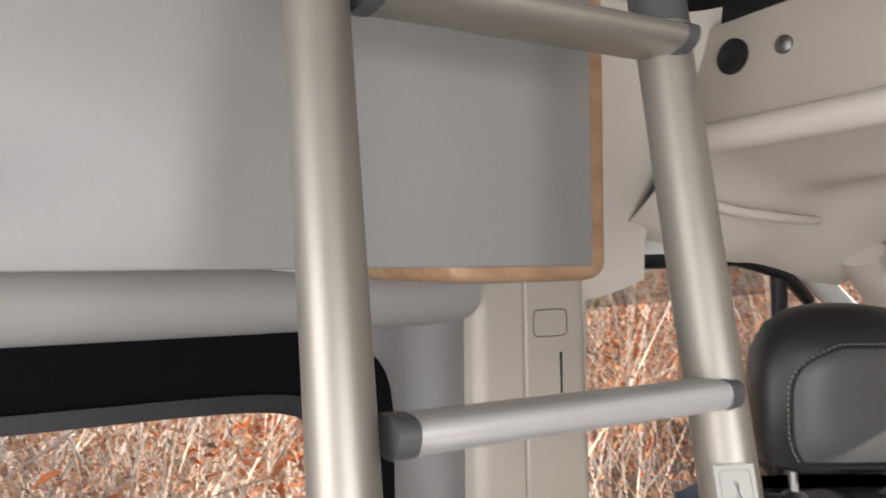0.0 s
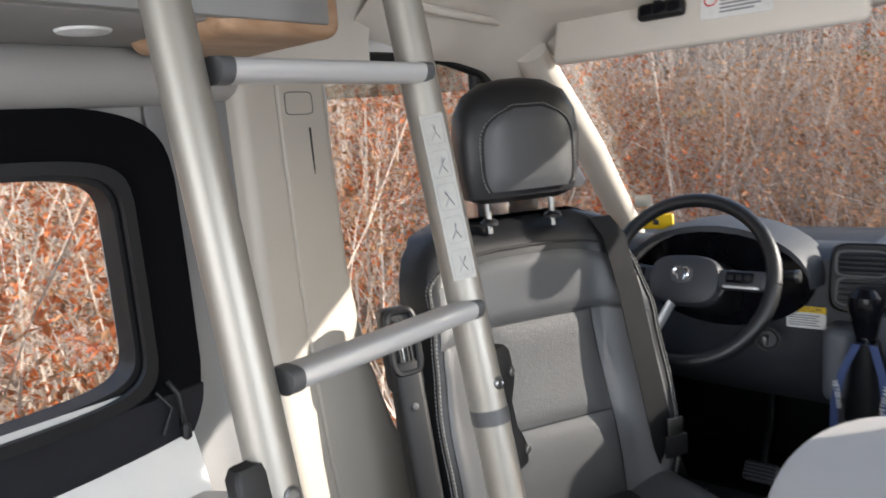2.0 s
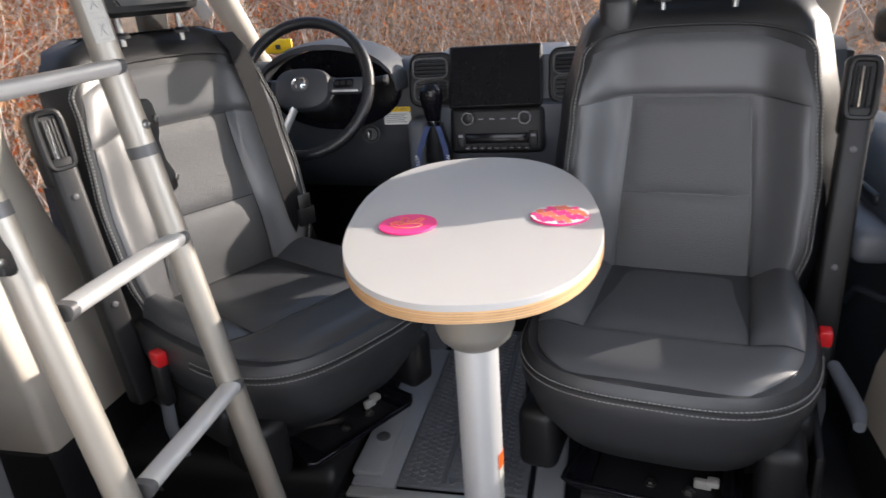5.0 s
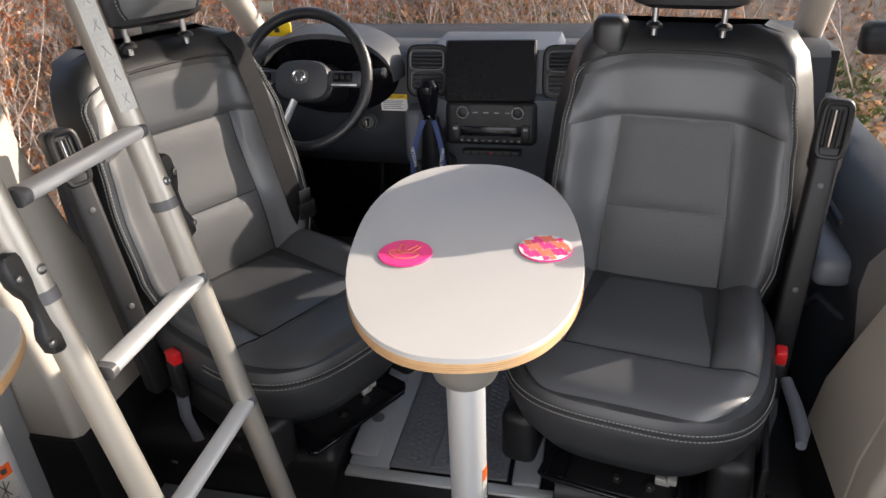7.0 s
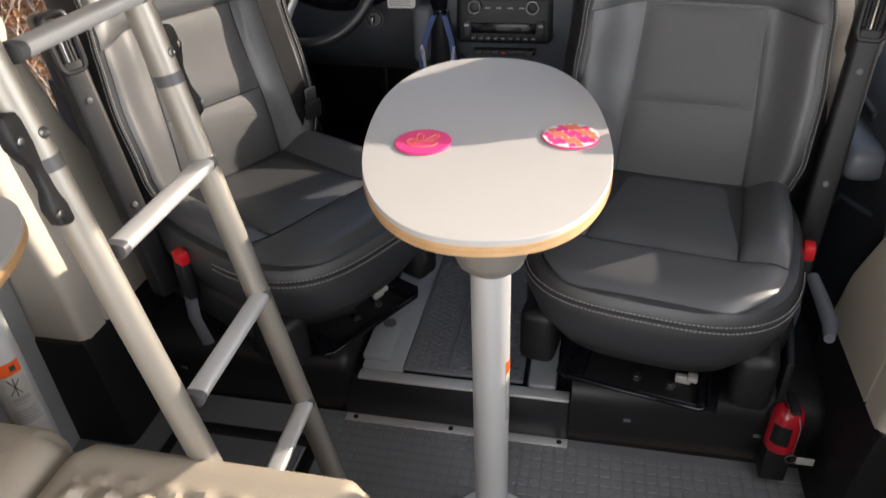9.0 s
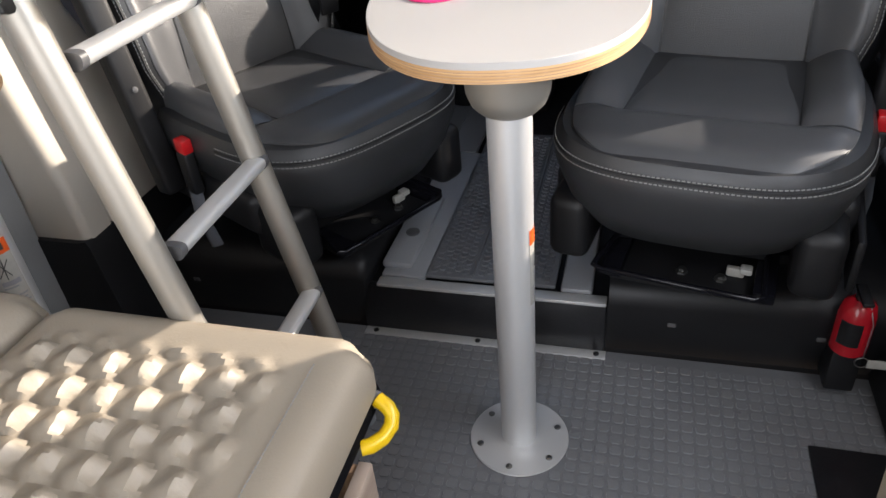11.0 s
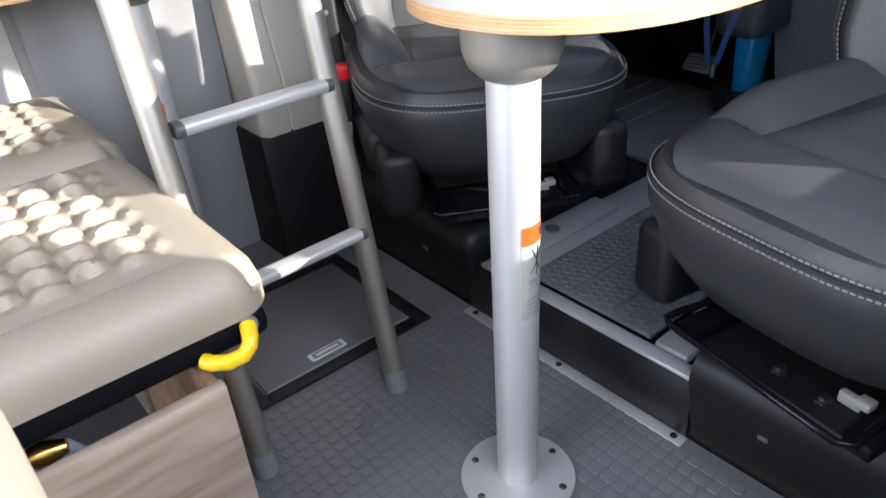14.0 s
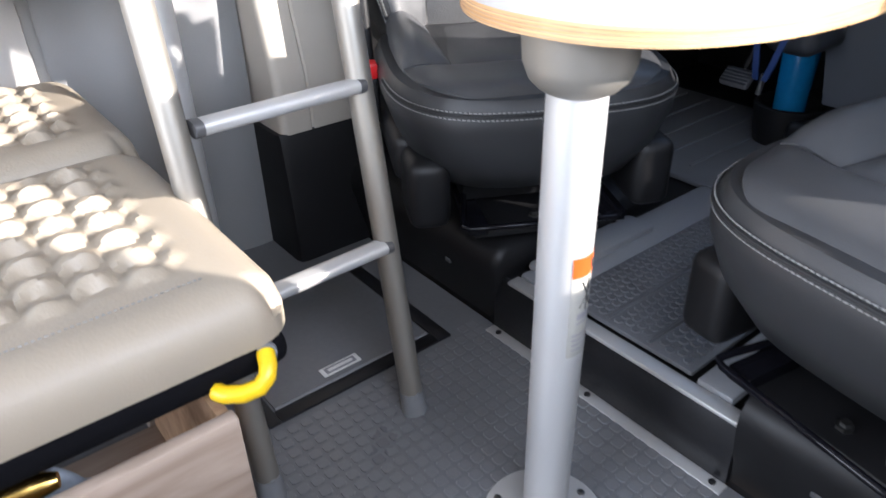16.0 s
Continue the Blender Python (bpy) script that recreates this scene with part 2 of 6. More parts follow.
def tube(bm, pts, r, n=8, ry=None, cap=True):
    """A tube along points; r may be a list. ry: half-thickness the other way."""
    pts = [Vector(p) for p in pts]
    rows, up = [], None
    for i, p in enumerate(pts):
        d = (pts[min(i + 1, len(pts) - 1)] - pts[max(i - 1, 0)]).normalized()
        if up is None:
            up = d.orthogonal().normalized() if ry is None else (Vector((0, 0, 1)) - d * d.z).normalized()
        up = (up - d * up.dot(d)).normalized()
        side = d.cross(up)
        a = r[i] if isinstance(r, (list, tuple)) else r
        b = ry if ry is not None else a
        rows.append([p + side * (a * math.cos(2 * math.pi * k / n)) + up * (b * math.sin(2 * math.pi * k / n)) for k in range(n)])
    return rings(bm, rows, cap)


def tubed(pts, r, n=8, ry=None):
    return tube(bmesh.new(), pts, r, n, ry)


def sheet(bm, f, nu, nv, thick=0.0, axis=Vector((0, 0, 1))):
    """A surface patch from f(u, v), with a back wall thick metres behind it."""
    front = [[f(i / nu, j / nv) for i in range(nu + 1)] for j in range(nv + 1)]
    vs = [[bm.verts.new(p) for p in row] for row in front]
    for j in range(nv):
        for i in range(nu):
            bm.faces.new((vs[j][i], vs[j][i + 1], vs[j + 1][i + 1], vs[j + 1][i]))
    if thick:
        edge = vs[0][:-1] + [r[-1] for r in vs[:-1]] + vs[-1][:0:-1] + [r[0] for r in vs[:0:-1]]
        low = [bm.verts.new(v.co - axis * thick) for v in edge]
        for k in range(len(edge)):
            bm.faces.new((edge[k], low[k], low[(k + 1) % len(edge)], edge[(k + 1) % len(edge)]))
        bm.faces.new(low)
    return bm


def arc(c, r, a0, a1, n, plane="xz"):
    out = []
    for i in range(n + 1):
        a = radians(a0 + (a1 - a0) * i / n)
        u, v = r * math.cos(a), r * math.sin(a)
        out.append(Vector(c) + {"xz": Vector((u, 0, v)), "xy": Vector((u, v, 0)), "yz": Vector((0, u, v))}[plane])
    return out


def frame_yz(bm, x0, x1, outer, inner, n=48):
    """A frame in the yz plane between x0 and x1: outer and inner are (cy, cz, hy, hz, p)."""
    def loop(o, x):
        return [Vector((x, q.x, q.y)) for q in oval(o[0], o[1], o[2], o[3], 0, n, o[4])]
    return rings(bm, [loop(inner, x0), loop(outer, x0), loop(outer, x1), loop(inner, x1), loop(inner, x0)], cap=False)


def dashes(bm, pts, r=0.001, dash=0.0048, gap=0.0026):
    """Separate short stitches at even steps along a line of points."""
    pts = [Vector(p) for p in pts]
    run, acc = [0.0], 0.0
    for a, b in zip(pts, pts[1:]):
        acc += (b - a).length
        run.append(acc)

    def at(d):
        k = max(0, min(len(pts) - 2, int(np.searchsorted(run, d)) - 1))
        t = (d - run[k]) / max(1e-9, run[k + 1] - run[k])
        return pts[k].lerp(pts[k + 1], t)
    d = 0.0
    while d + dash < acc:
        tube(bm, [at(d), at(d + dash)], r, 4)
        d += dash + gap
    return bm


def letters(name, body, size, material, parent, m, label=""):
    cu = bpy.data.curves.new(name, "FONT")
    cu.body, cu.size, cu.extrude, cu.align_x, cu.align_y = body, size, 0.0002, "CENTER", "CENTER"
    ob = new(name, cu)
    dg = bpy.context.evaluated_depsgraph_get()
    me = bpy.data.meshes.new_from_object(ob.evaluated_get(dg))
    bpy.data.objects.remove(ob)
    me.materials.clear()
    me.materials.append(material)
    ob = new(name, me)
    ob.parent, ob.matrix_basis = parent, m
    if label:
        ob["label"] = label
    return ob

# ---- the van's shell ----
XC = -0.11          # the van's middle line


def mirrored(x):
    return 2 * XC - x


def sm(a, b, x):
    t = min(1, max(0, (x - a) / (b - a)))
    return t * t * (3 - 2 * t)


WL, WR = -1.0, mirrored(-1.0)

floor = thing("floor", "grey rubber camper floor with raised square studs", "floor", kind="structure")
part("floor_sheet", boxed((WL, -2.4, -0.03), (WR, 0.255, 0.0), 0), M_FLOOR, floor)
part("cab_floor", boxed((WL, 0.26, -0.03), (WR, 1.75, 0.118), 0), M_BLACKPL, floor, "black cab floor")
bm = bmesh.new()
STUD = [(-0.5, 0), (-0.36, -0.36), (0, -0.5), (0.36, -0.36), (0.5, 0), (0.36, 0.36), (0, 0.5), (-0.36, 0.36)]
PITCH = 0.0245
for i in range(-17, 27):
    for j in range(-56, 10):
        cx, cy = i * PITCH, j * PITCH
        if -0.44 < cx < -0.40 and -0.25 < cy < 0.19:
            continue
        if math.hypot(cx, cy) < 0.098 or (cx < -0.40 and cy < 0.19):
            continue
        s = PITCH * 0.80
        sq = [(-1, -0.62), (-1, 0.62), (-0.62, 1), (0.62, 1), (1, 0.62), (1, -0.62), (0.62, -1), (-0.62, -1)]
        top = [bm.verts.new((cx + s * 0.46 * x, cy + s * 0.46 * y, 0.0020)) for x, y in sq]
        low = [bm.verts.new((cx + s * 0.5 * x, cy + s * 0.5 * y, 0.0)) for x, y in sq]
        bm.faces.new(top)
        for k in range(8):
            bm.faces.new((top[k], top[(k + 1) % 8], low[(k + 1) % 8], low[k]))
studs = part("stud", bm, M_STUD, floor, "grey raised rubber studs")
studs.data.polygons.foreach_set("use_smooth", [False] * len(studs.data.polygons))
studs["kind"] = "stuff"

# step up to the cab
step = thing("cab_step", "scuffed black step riser with aluminium edge strips", "step", kind="structure")
part("riser", boxed((-0.385, 0.25, 0.004), (0.134, 0.262, 0.126), 0.002), M_STEPBLK, step)
part("lower_strip", boxed((-0.385, 0.228, 0.0), (0.138, 0.252, 0.004), 0.001), M_ALUS, step, "aluminium edge strip")
part("upper_strip", boxed((-0.345, 0.246, 0.122), (0.134, 0.275, 0.131), 0.003), M_ALUS, step, "aluminium edge strip")
for x in (-0.36, -0.13, 0.119):
    part("screw", turned(bmesh.new(), [(0.006, 0), (0.006, 0.002), (0.003, 0.004)], 12, pose(x, 0.24, 0.004)), M_BLACKPL, step)

# grey moulded sill and rubber mat on the cab floor
solid("cab_sill", box(box(bmesh.new(), (-0.345, 0.277, 0.118), (-0.245, 0.86, 0.135), 0.008), (-0.35, 0.30, 0.13), (-0.28, 0.60, 0.15), 0.012),
      M_SILL, "grey moulded plastic cab floor sill", "trim", "structure")
solid("cab_sill", boxed((0.04, 0.277, 0.118), (0.104, 0.80, 0.138), 0.008), M_SILL, "grey moulded plastic cab floor sill", "trim", "structure")
solid("sill_plug", turned(bmesh.new(), [(0.016, 0.148), (0.016, 0.153), (0.012, 0.154)], 20, pose(-0.312, 0.42, 0)), M_GREYPL, "grey round plug in the sill", "trim", "structure")
mat_ob = thing("floor_mat", "black rubber cab mat with hexagon relief", "floor mat")
part("mat_sheet", boxed((-0.245, 0.282, 0.128), (0.03, 0.98, 0.138), 0.004), M_MAT, mat_ob)
bm = bmesh.new()
for i in range(15):
    for j in range(38):
        cx, cy = -0.230 + i * 0.0172, 0.300 + (j + 0.5 * (i % 2)) * 0.0175
        if i in (5, 10):
            continue
        vs = [bm.verts.new((cx + 0.0074 * math.cos(k * math.pi / 3), cy + 0.0074 * math.sin(k * math.pi / 3), 0.1405)) for k in range(6)]
        lw = [bm.verts.new((cx + 0.0090 * math.cos(k * math.pi / 3), cy + 0.0090 * math.sin(k * math.pi / 3), 0.1375)) for k in range(6)]
        bm.faces.new(vs)
        for k in range(6):
            bm.faces.new((vs[k], vs[(k + 1) % 6], lw[(k + 1) % 6], lw[k]))
part("hexagon", bm, M_MAT, mat_ob)["kind"] = "stuff"
for x in (-0.144, -0.058):
    part("rib", tubed([(x, 0.29, 0.139), (x, 0.97, 0.139)], 0.004, 6), M_MAT, mat_ob)
# driver's foot mat
dm = thing("floor_mat", "black rubber driver's foot mat", "floor mat")
part("mat_sheet", boxed((-0.86, 0.86, 0.12), (-0.26, 1.40, 0.136), 0.006), M_MAT, dm)
for k in range(7):
    part("rib", tubed([(-0.82 + 0.08 * k, 0.92, 0.137), (-0.82 + 0.08 * k, 1.36, 0.137)], 0.004, 6), M_MAT, dm)

# hatch in the floor
hatch = thing("floor_hatch", "grey rubber floor hatch with black rim", "hatch", kind="structure")
for lo, hi in (((-0.775, 0.135, 0), (-0.415, 0.165, 0.006)), ((-0.775, -0.228, 0), (-0.415, -0.205, 0.006)),
               ((-0.445, -0.205, 0), (-0.415, 0.135, 0.006)), ((-0.775, -0.205, 0), (-0.752, 0.135, 0.006))):
    part("rim", boxed(lo, hi, 0.002), M_STEPBLK, hatch, "black rim")
part("inner_trim", boxed((-0.452, -0.2, 0), (-0.446, 0.13, 0.0055), 0.001), M_SILL, hatch, "grey edge trim")
part("lid", boxed((-0.75, -0.2, 0.0), (-0.454, 0.13, 0.004), 0.001), M_FLOOR, hatch)
plate = part("name_plate", boxed((-0.489, -0.092, 0.004), (-0.464, -0.012, 0.006), 0.001), M_PAPER, hatch, "small printed label plate")
part("print_bar", boxed((-0.485, -0.084, 0.006), (-0.468, -0.02, 0.0064), 0), M_GREYINK, plate)
part("print_bar", boxed((-0.480, -0.078, 0.0064), (-0.473, -0.026, 0.0068), 0), M_PAPER, plate)

# left wall: outer skin with its window hole, thick
WIN = (-1.02, -0.115, 0.89, 1.215)     # y0 y1 z0 z1
wall = thing("wall_left", "pale grey van side wall", "wall", kind="structure")
part("wall_low", boxed((WL - 0.06, -2.4, 0), (WL, 0.07, WIN[2]), 0), M_WALL, wall)
part("wall_high", boxed((WL - 0.06, -2.4, WIN[3]), (WL, 0.07, 1.95), 0), M_WALL, wall)
part("wall_rear", boxed((WL - 0.06, -2.4, WIN[2]), (WL, WIN[0], WIN[3]), 0), M_WALL, wall)
part("wall_front", boxed((WL - 0.06, WIN[1], WIN[2]), (WL, 0.07, WIN[3]), 0), M_WALL, wall)
# fluted grey panel between window and pillar
bm = bmesh.new()
sheet(bm, lambda u, v: Vector((WL + 0.006 + 0.010 * (0.5 + 0.5 * math.cos(u * 14)), -0.30 + 0.375 * u, 0.66 * v)), 70, 4)
sheet(bm, lambda u, v: Vector((WL + 0.006 + 0.010 * (0.5 + 0.5 * math.cos(u * 8)), -0.062 + 0.136 * u, 0.66 + 0.68 * v)), 20, 4)
part("flute_panel", bm, mat("grey ribbed wall covering", (0.22, 0.22, 0.222), 0.6, dark=0.9, fine=300), wall, "grey ribbed wall panel")
# white bulge and ledge below the window
bm = bmesh.new()
sheet(bm, lambda u, v: Vector((WL + 0.012 + 0.05 * sm(0, 1, 1 - v) ** 1.0, -1.4 + 1.335 * u, 0.70 + 0.20 * v)), 30, 14)
part("bulge", bm, M_WHITE, wall, "white painted panel")
part("ledge", boxed((WL, -1.4, 0.66), (WL + 0.075, -0.06, 0.70), 0.015, 3), M_WALL, wall)
part("lower_panel", boxed((WL, -2.4, 0.0), (WL + 0.03, -0.32, 0.655), 0.004), M_WALL, wall)
# rounded trim roll above the window, under the locker
bm = bmesh.new()
tube(bm, [(WL + 0.012, -2.0, 1.335), (WL + 0.012, 0.02, 1.335), (WL + 0.005, 0.07, 1.34)], 0.045, 20, 0.042)
part("trim_roll", bm, M_WALL, wall, "rounded pale trim roll")

# window shade of black fabric
shade = thing("window_shade", "black fabric window shade rolled open below", "window shade")
bm = bmesh.new()
frame_yz(bm, WL + 0.004, WL + 0.018, (-0.565, 1.052, 0.535, 0.247, 7), (-0.565, 1.052, 0.452, 0.163, 9))
part("surround", bm, M_FABRIC, shade)
bm = bmesh.new()
frame_yz(bm, WL + 0.016, WL + 0.026, (-0.565, 1.052, 0.466, 0.178, 9), (-0.565, 1.052, 0.450, 0.161, 9))
part("inner_binding", bm, M_BLACKPL, shade, "black binding")
bm = bmesh.new()
sheet(bm, lambda u, v: Vector((WL + 0.02 + 0.018 * math.sin(math.pi * v) + 0.004 * math.sin(9 * u + 5 * v), -1.08 + 1.045 * u - 0.04 * (1 - v) * sm(0.9, 1, u),
                               0.792 + 0.088 * v + 0.004 * math.sin(7 * u))), 40, 10, 0.012, Vector((1, 0, 0)))
part("rolled_flap", bm, M_FABRICG, shade, "dark grey rolled flap")
part("zip_cord", tubed([(WL + 0.032, -0.095, 0.905), (WL + 0.046, -0.088, 0.885), (WL + 0.044, -0.085, 0.84)], 0.004, 6), M_BLACKPL, shade)
part("cord_stop", turned(bmesh.new(), [(0.003, -0.014), (0.007, -0.01), (0.007, 0.006), (0.003, 0.012)], 10, pose(WL + 0.046, -0.084, 0.83)), M_BLACKPL, shade)
part("zip_cord", tubed([(WL + 0.034, -0.115, 0.895), (WL + 0.044, -0.10, 0.87), (WL + 0.044, -0.118, 0.835)], 0.003, 6), M_BLACKPL, shade)
win = thing("window_1", "camper side window with clear pane", "window", kind="structure")
pane = part("pane", boxed((WL - 0.04, WIN[0], WIN[2]), (WL - 0.034, WIN[1], WIN[3]), 0), M_GLASS, win)
pane.visible_shadow = False
bm = bmesh.new()
frame_yz(bm, WL - 0.045, WL + 0.004, (-0.565, 1.052, 0.458, 0.168, 12), (-0.565, 1.052, 0.445, 0.155, 9))
part("window_frame", bm, M_BLACKPL, win)


# door pillars, left and right
def pillar(name, flip):
    def X(x):
        return mirrored(x) if flip else x
    th = thing(name, "beige plastic door pillar trim with black foot", "pillar trim", kind="structure")
    bm = bmesh.new()
    rows = []
    for z, x, y0, y1 in ((0.30, -0.872, 0.082, 0.42), (0.42, -0.878, 0.082, 0.40), (0.55, -0.90, 0.078, 0.36), (0.70, -0.925, 0.074, 0.31),
                         (0.85, -0.942, 0.074, 0.275), (1.0, -0.952, 0.074, 0.262), (1.345, -0.958, 0.074, 0.255)):
        r = 0.018
        pts = [(X(WL - 0.05), y0), (X(x - r), y0)] + [(X(x - r + r * math.sin(radians(a))), y0 + r - r * math.cos(radians(a))) for a in (20, 45, 70, 90)]
        pts += [(X(x), y0 + 0.07), (X(x - 0.004), y0 + 0.074), (X(x), y0 + 0.078)]
        pts += [(X(x - r + r * math.cos(radians(a))), y1 - r + r * math.sin(radians(a))) for a in (0, 25, 50, 75, 90)] + [(X(WL - 0.05), y1)]
        rows.append([Vector((px, py, z)) for px, py in pts])
    rings(bm, rows)
    part("upper_trim", bm, M_TRIM, th)
    bm = bmesh.new()
    rows = []
    for z, x, y1 in ((0.0, -0.845, 0.36), (0.10, -0.85, 0.38), (0.29, -0.868, 0.42), (0.303, -0.874, 0.42)):
        rows.append([Vector((X(px), py, z)) for px, py in ((WL - 0.05, 0.07), (x - 0.02, 0.07), (x - 0.004, 0.076), (x, 0.092), (x, y1), (x - 0.02, y1 + 0.02), (WL - 0.05, y1 + 0.02))])
    rings(bm, rows)
    part("lower_trim", bm, M_BLACKPL, th, "black lower trim")
    for z in (0.09, 0.24):
        part("trim_screw", turned(bmesh.new(), [(0.009, 0), (0.009, 0.003), (0.005, 0.0035), (0.004, 0.001)], 12, Matrix.Translation((X(-0.862 - 0.05 * (z - 0.1)), 0.112, z)) @ pose(0, 0, 0, 0, -90 if flip else 90, 0)), M_BLACKPL, th)
    part("belt_slot", boxed(sorted_lo(X(-0.962), X(-0.955), 0.205, 0.209, 1.09, 1.25), sorted_hi(X(-0.962), X(-0.955), 0.205, 0.209, 1.09, 1.25), 0.001), M_SEAM, th)
    bm = bmesh.new()
    c = [Vector((X(-0.9565), q.x, q.y)) for q in oval(0.19, 1.29, 0.028, 0.018, 0, 24, 6)]
    tube(bm, c + [c[0]], 0.0008, 6)
    part("cover_outline", bm, M_GREYPL, th)
    return th


def sorted_lo(x0, x1, y0, y1, z0, z1):
    return (min(x0, x1), y0, z0)


def sorted_hi(x0, x1, y0, y1, z0, z1):
    return (max(x0, x1), y1, z1)


pillar("pillar_left", False)
pillar("pillar_right", True)

# cab side above and behind the door windows, doors and A-pillars
AY0, AZ0, AY1, AZ1 = 0.86, 1.335, 1.45, 0.89     # A-pillar: top and foot


def cab_door(name, flip):
    def X(x):
        return mirrored(x) if flip else x
    th = thing(name, "cab door with black inner panel and clear window", "door", kind="structure")
    # inner panel below the window
    bm = bmesh.new()
    rows = []
    for z, x in ((0.02, -0.95), (0.3, -0.95), (0.5, -0.93), (0.60, -0.915), (0.66, -0.92), (0.715, -0.955), (0.738, -0.985)):
        rows.append([Vector((X(px), py, z)) for px, py in ((WL - 0.06, 0.44), (x, 0.44), (x, 1.35), (WL - 0.06, 1.35))])
    rings(bm, rows)
    part("door_panel", bm, M_DASH, th)
    part("armrest", boxed(sorted_lo(X(-0.93), X(-0.85), 0.5, 1.05, 0.56, 0.63), sorted_hi(X(-0.93), X(-0.85), 0.5, 1.05, 0.56, 0.63), 0.025, 4), M_DASHL, th)
    part("cup_rim", boxed(sorted_lo(X(-0.97), X(-0.88), 1.06, 1.2, 0.60, 0.68), sorted_hi(X(-0.97), X(-0.88), 1.06, 1.2, 0.60, 0.68), 0.03, 4), M_DASHL, th)
    part("pocket_lip", tubed([(X(-0.945), 0.47, 0.50), (X(-0.935), 0.56, 0.47), (X(-0.935), 0.70, 0.43), (X(-0.94), 0.78, 0.36), (X(-0.942), 1.05, 0.35)], 0.009, 8), M_DASHL, th, "slate grey pocket lip")
    part("pull_recess", boxed(sorted_lo(X(-0.932), X(-0.912), 0.62, 0.86, 0.64, 0.665), sorted_hi(X(-0.932), X(-0.912), 0.62, 0.86, 0.64, 0.665), 0.008, 3), M_BLACKPL, th)
    # window frame: painted metal round the glass
    def post(pts, rx, m, nm):
        part(nm, tubed([(X(a), b, c) for a, b, c in pts], rx, 10), m, th)
    post([(-1.02, 0.27, 0.73), (-1.01, 0.27, 1.36)], 0.022, M_WHITE, "window_post")
    post([(-1.01, 0.30, 1.385), (-1.005, 0.62, 1.395), (-0.99, 0.78, 1.36), (-1.0, 0.98, 1.24), (-1.02, 1.20, 1.06)], 0.022, M_WHITE, "window_top_frame")
    post([(-0.995, 0.30, 1.37), (-0.99, 0.60, 1.375), (-0.985, 0.72, 1.35), (-0.995, 0.80, 1.30)], 0.012, M_BLACKPL, "window_seal")
    if not flip:
        post([(-0.995, 0.72, 1.36), (-1.0, 0.725, 1.0), (-1.01, 0.73, 0.80)], 0.014, M_BLACKPL, "quarter_post")
    bm = rings(bmesh.new(), [[Vector((X(-1.02), y, z)) for y, z in ((0.27, 0.73), (0.27, 1.38), (0.62, 1.395), (0.78, 1.36), (1.2, 1.06), (1.36, 0.73))],
                             [Vector((X(-1.016), y, z)) for y, z in ((0.27, 0.73), (0.27, 1.38), (0.62, 1.395), (0.78, 1.36), (1.2, 1.06), (1.36, 0.73))]])
    part("pane", bm, M_GLASS, th).visible_shadow = False
    bm = sheet(bmesh.new(), lambda u, v: Vector((X(-1.035 - 0.012 * math.sin(math.pi * v)), 0.30 + 0.44 * u, 1.375 - 0.075 * v + 0.012 * u)), 10, 6)
    part("rain_guard", bm, M_GUARD, th, "smoky plastic rain guard").visible_shadow = False
    return th


cab_door("door_1", False)
cab_door("door_2", True)


def a_pillar(name, flip):
    def X(x):
        return mirrored(x) if flip else x
    return solid(name, tubed([(X(-0.90), AY0 - 0.06, AZ0 + 0.05), (X(-0.93), 1.1, 1.16), (X(-0.985), AY1, AZ1 - 0.02)], 0.042, 12, 0.03), M_LINER,
                 "pale windscreen pillar trim", "pillar trim", "structure")


def door_mirror(flip):
    def X(x):
        return mirrored(x) if flip else x
    th = thing("door_mirror", "tall black exterior door mirror", "mirror")
    part("mirror_housing", loft(bmesh.new(), [(X(-1.23), 1.12, 0.07, 0.05, 0.86, 4), (X(-1.23), 1.12, 0.095, 0.075, 0.90, 4), (X(-1.23), 1.12, 0.10, 0.08, 1.10, 4), (X(-1.23), 1.12, 0.09, 0.07, 1.20, 4), (X(-1.23), 1.12, 0.06, 0.045, 1.225, 4)], 32), M_BLACKPL, th)
    part("mirror_glass", boxed((X(-1.23) - 0.078, 1.038, 0.93), (X(-1.23) + 0.078, 1.043, 1.17), 0.002), mat("door mirror glass", (0.8, 0.82, 0.84), 0.04, metal=1.0, bump=0), th)
    part("mirror_arm", boxed((min(X(-1.16), X(-1.03)), 1.09, 0.90), (max(X(-1.16), X(-1.03)), 1.15, 0.98), 0.02, 3), M_BLACKPL, th)


door_mirror(False)
door_mirror(True)
a_pillar("trim_left", False)
a_pillar("trim_right", True)

# right wall behind the pillar: open sliding door bay, then wall
wall = thing("wall_right", "pale grey van side wall with windowed sliding door", "wall", kind="structure")
part("wall_rear", boxed((WR, -2.4, 0), (WR + 0.06, -1.15, 1.95), 0), M_WALL, wall)
part("sliding_door", boxed((WR + 0.01, -1.15, 0.0), (WR + 0.05, 0.07, 0.86), 0.006), M_TRIM, wall, "beige lined sliding door")
part("wall_header", boxed((WR, -1.15, 1.46), (WR + 0.06, 0.07, 1.95), 0), M_WALL, wall)
part("wall_front", boxed((WR, 0.07, 1.4), (WR + 0.06, 0.85, 1.95), 0), M_WALL, wall)
wall = thing("wall_front_left", "pale cab side wall above the door", "wall", kind="structure")
part("wall_high", boxed((WL - 0.06, 0.07, 1.40), (WL, 0.85, 1.95), 0), M_LINER, wall)
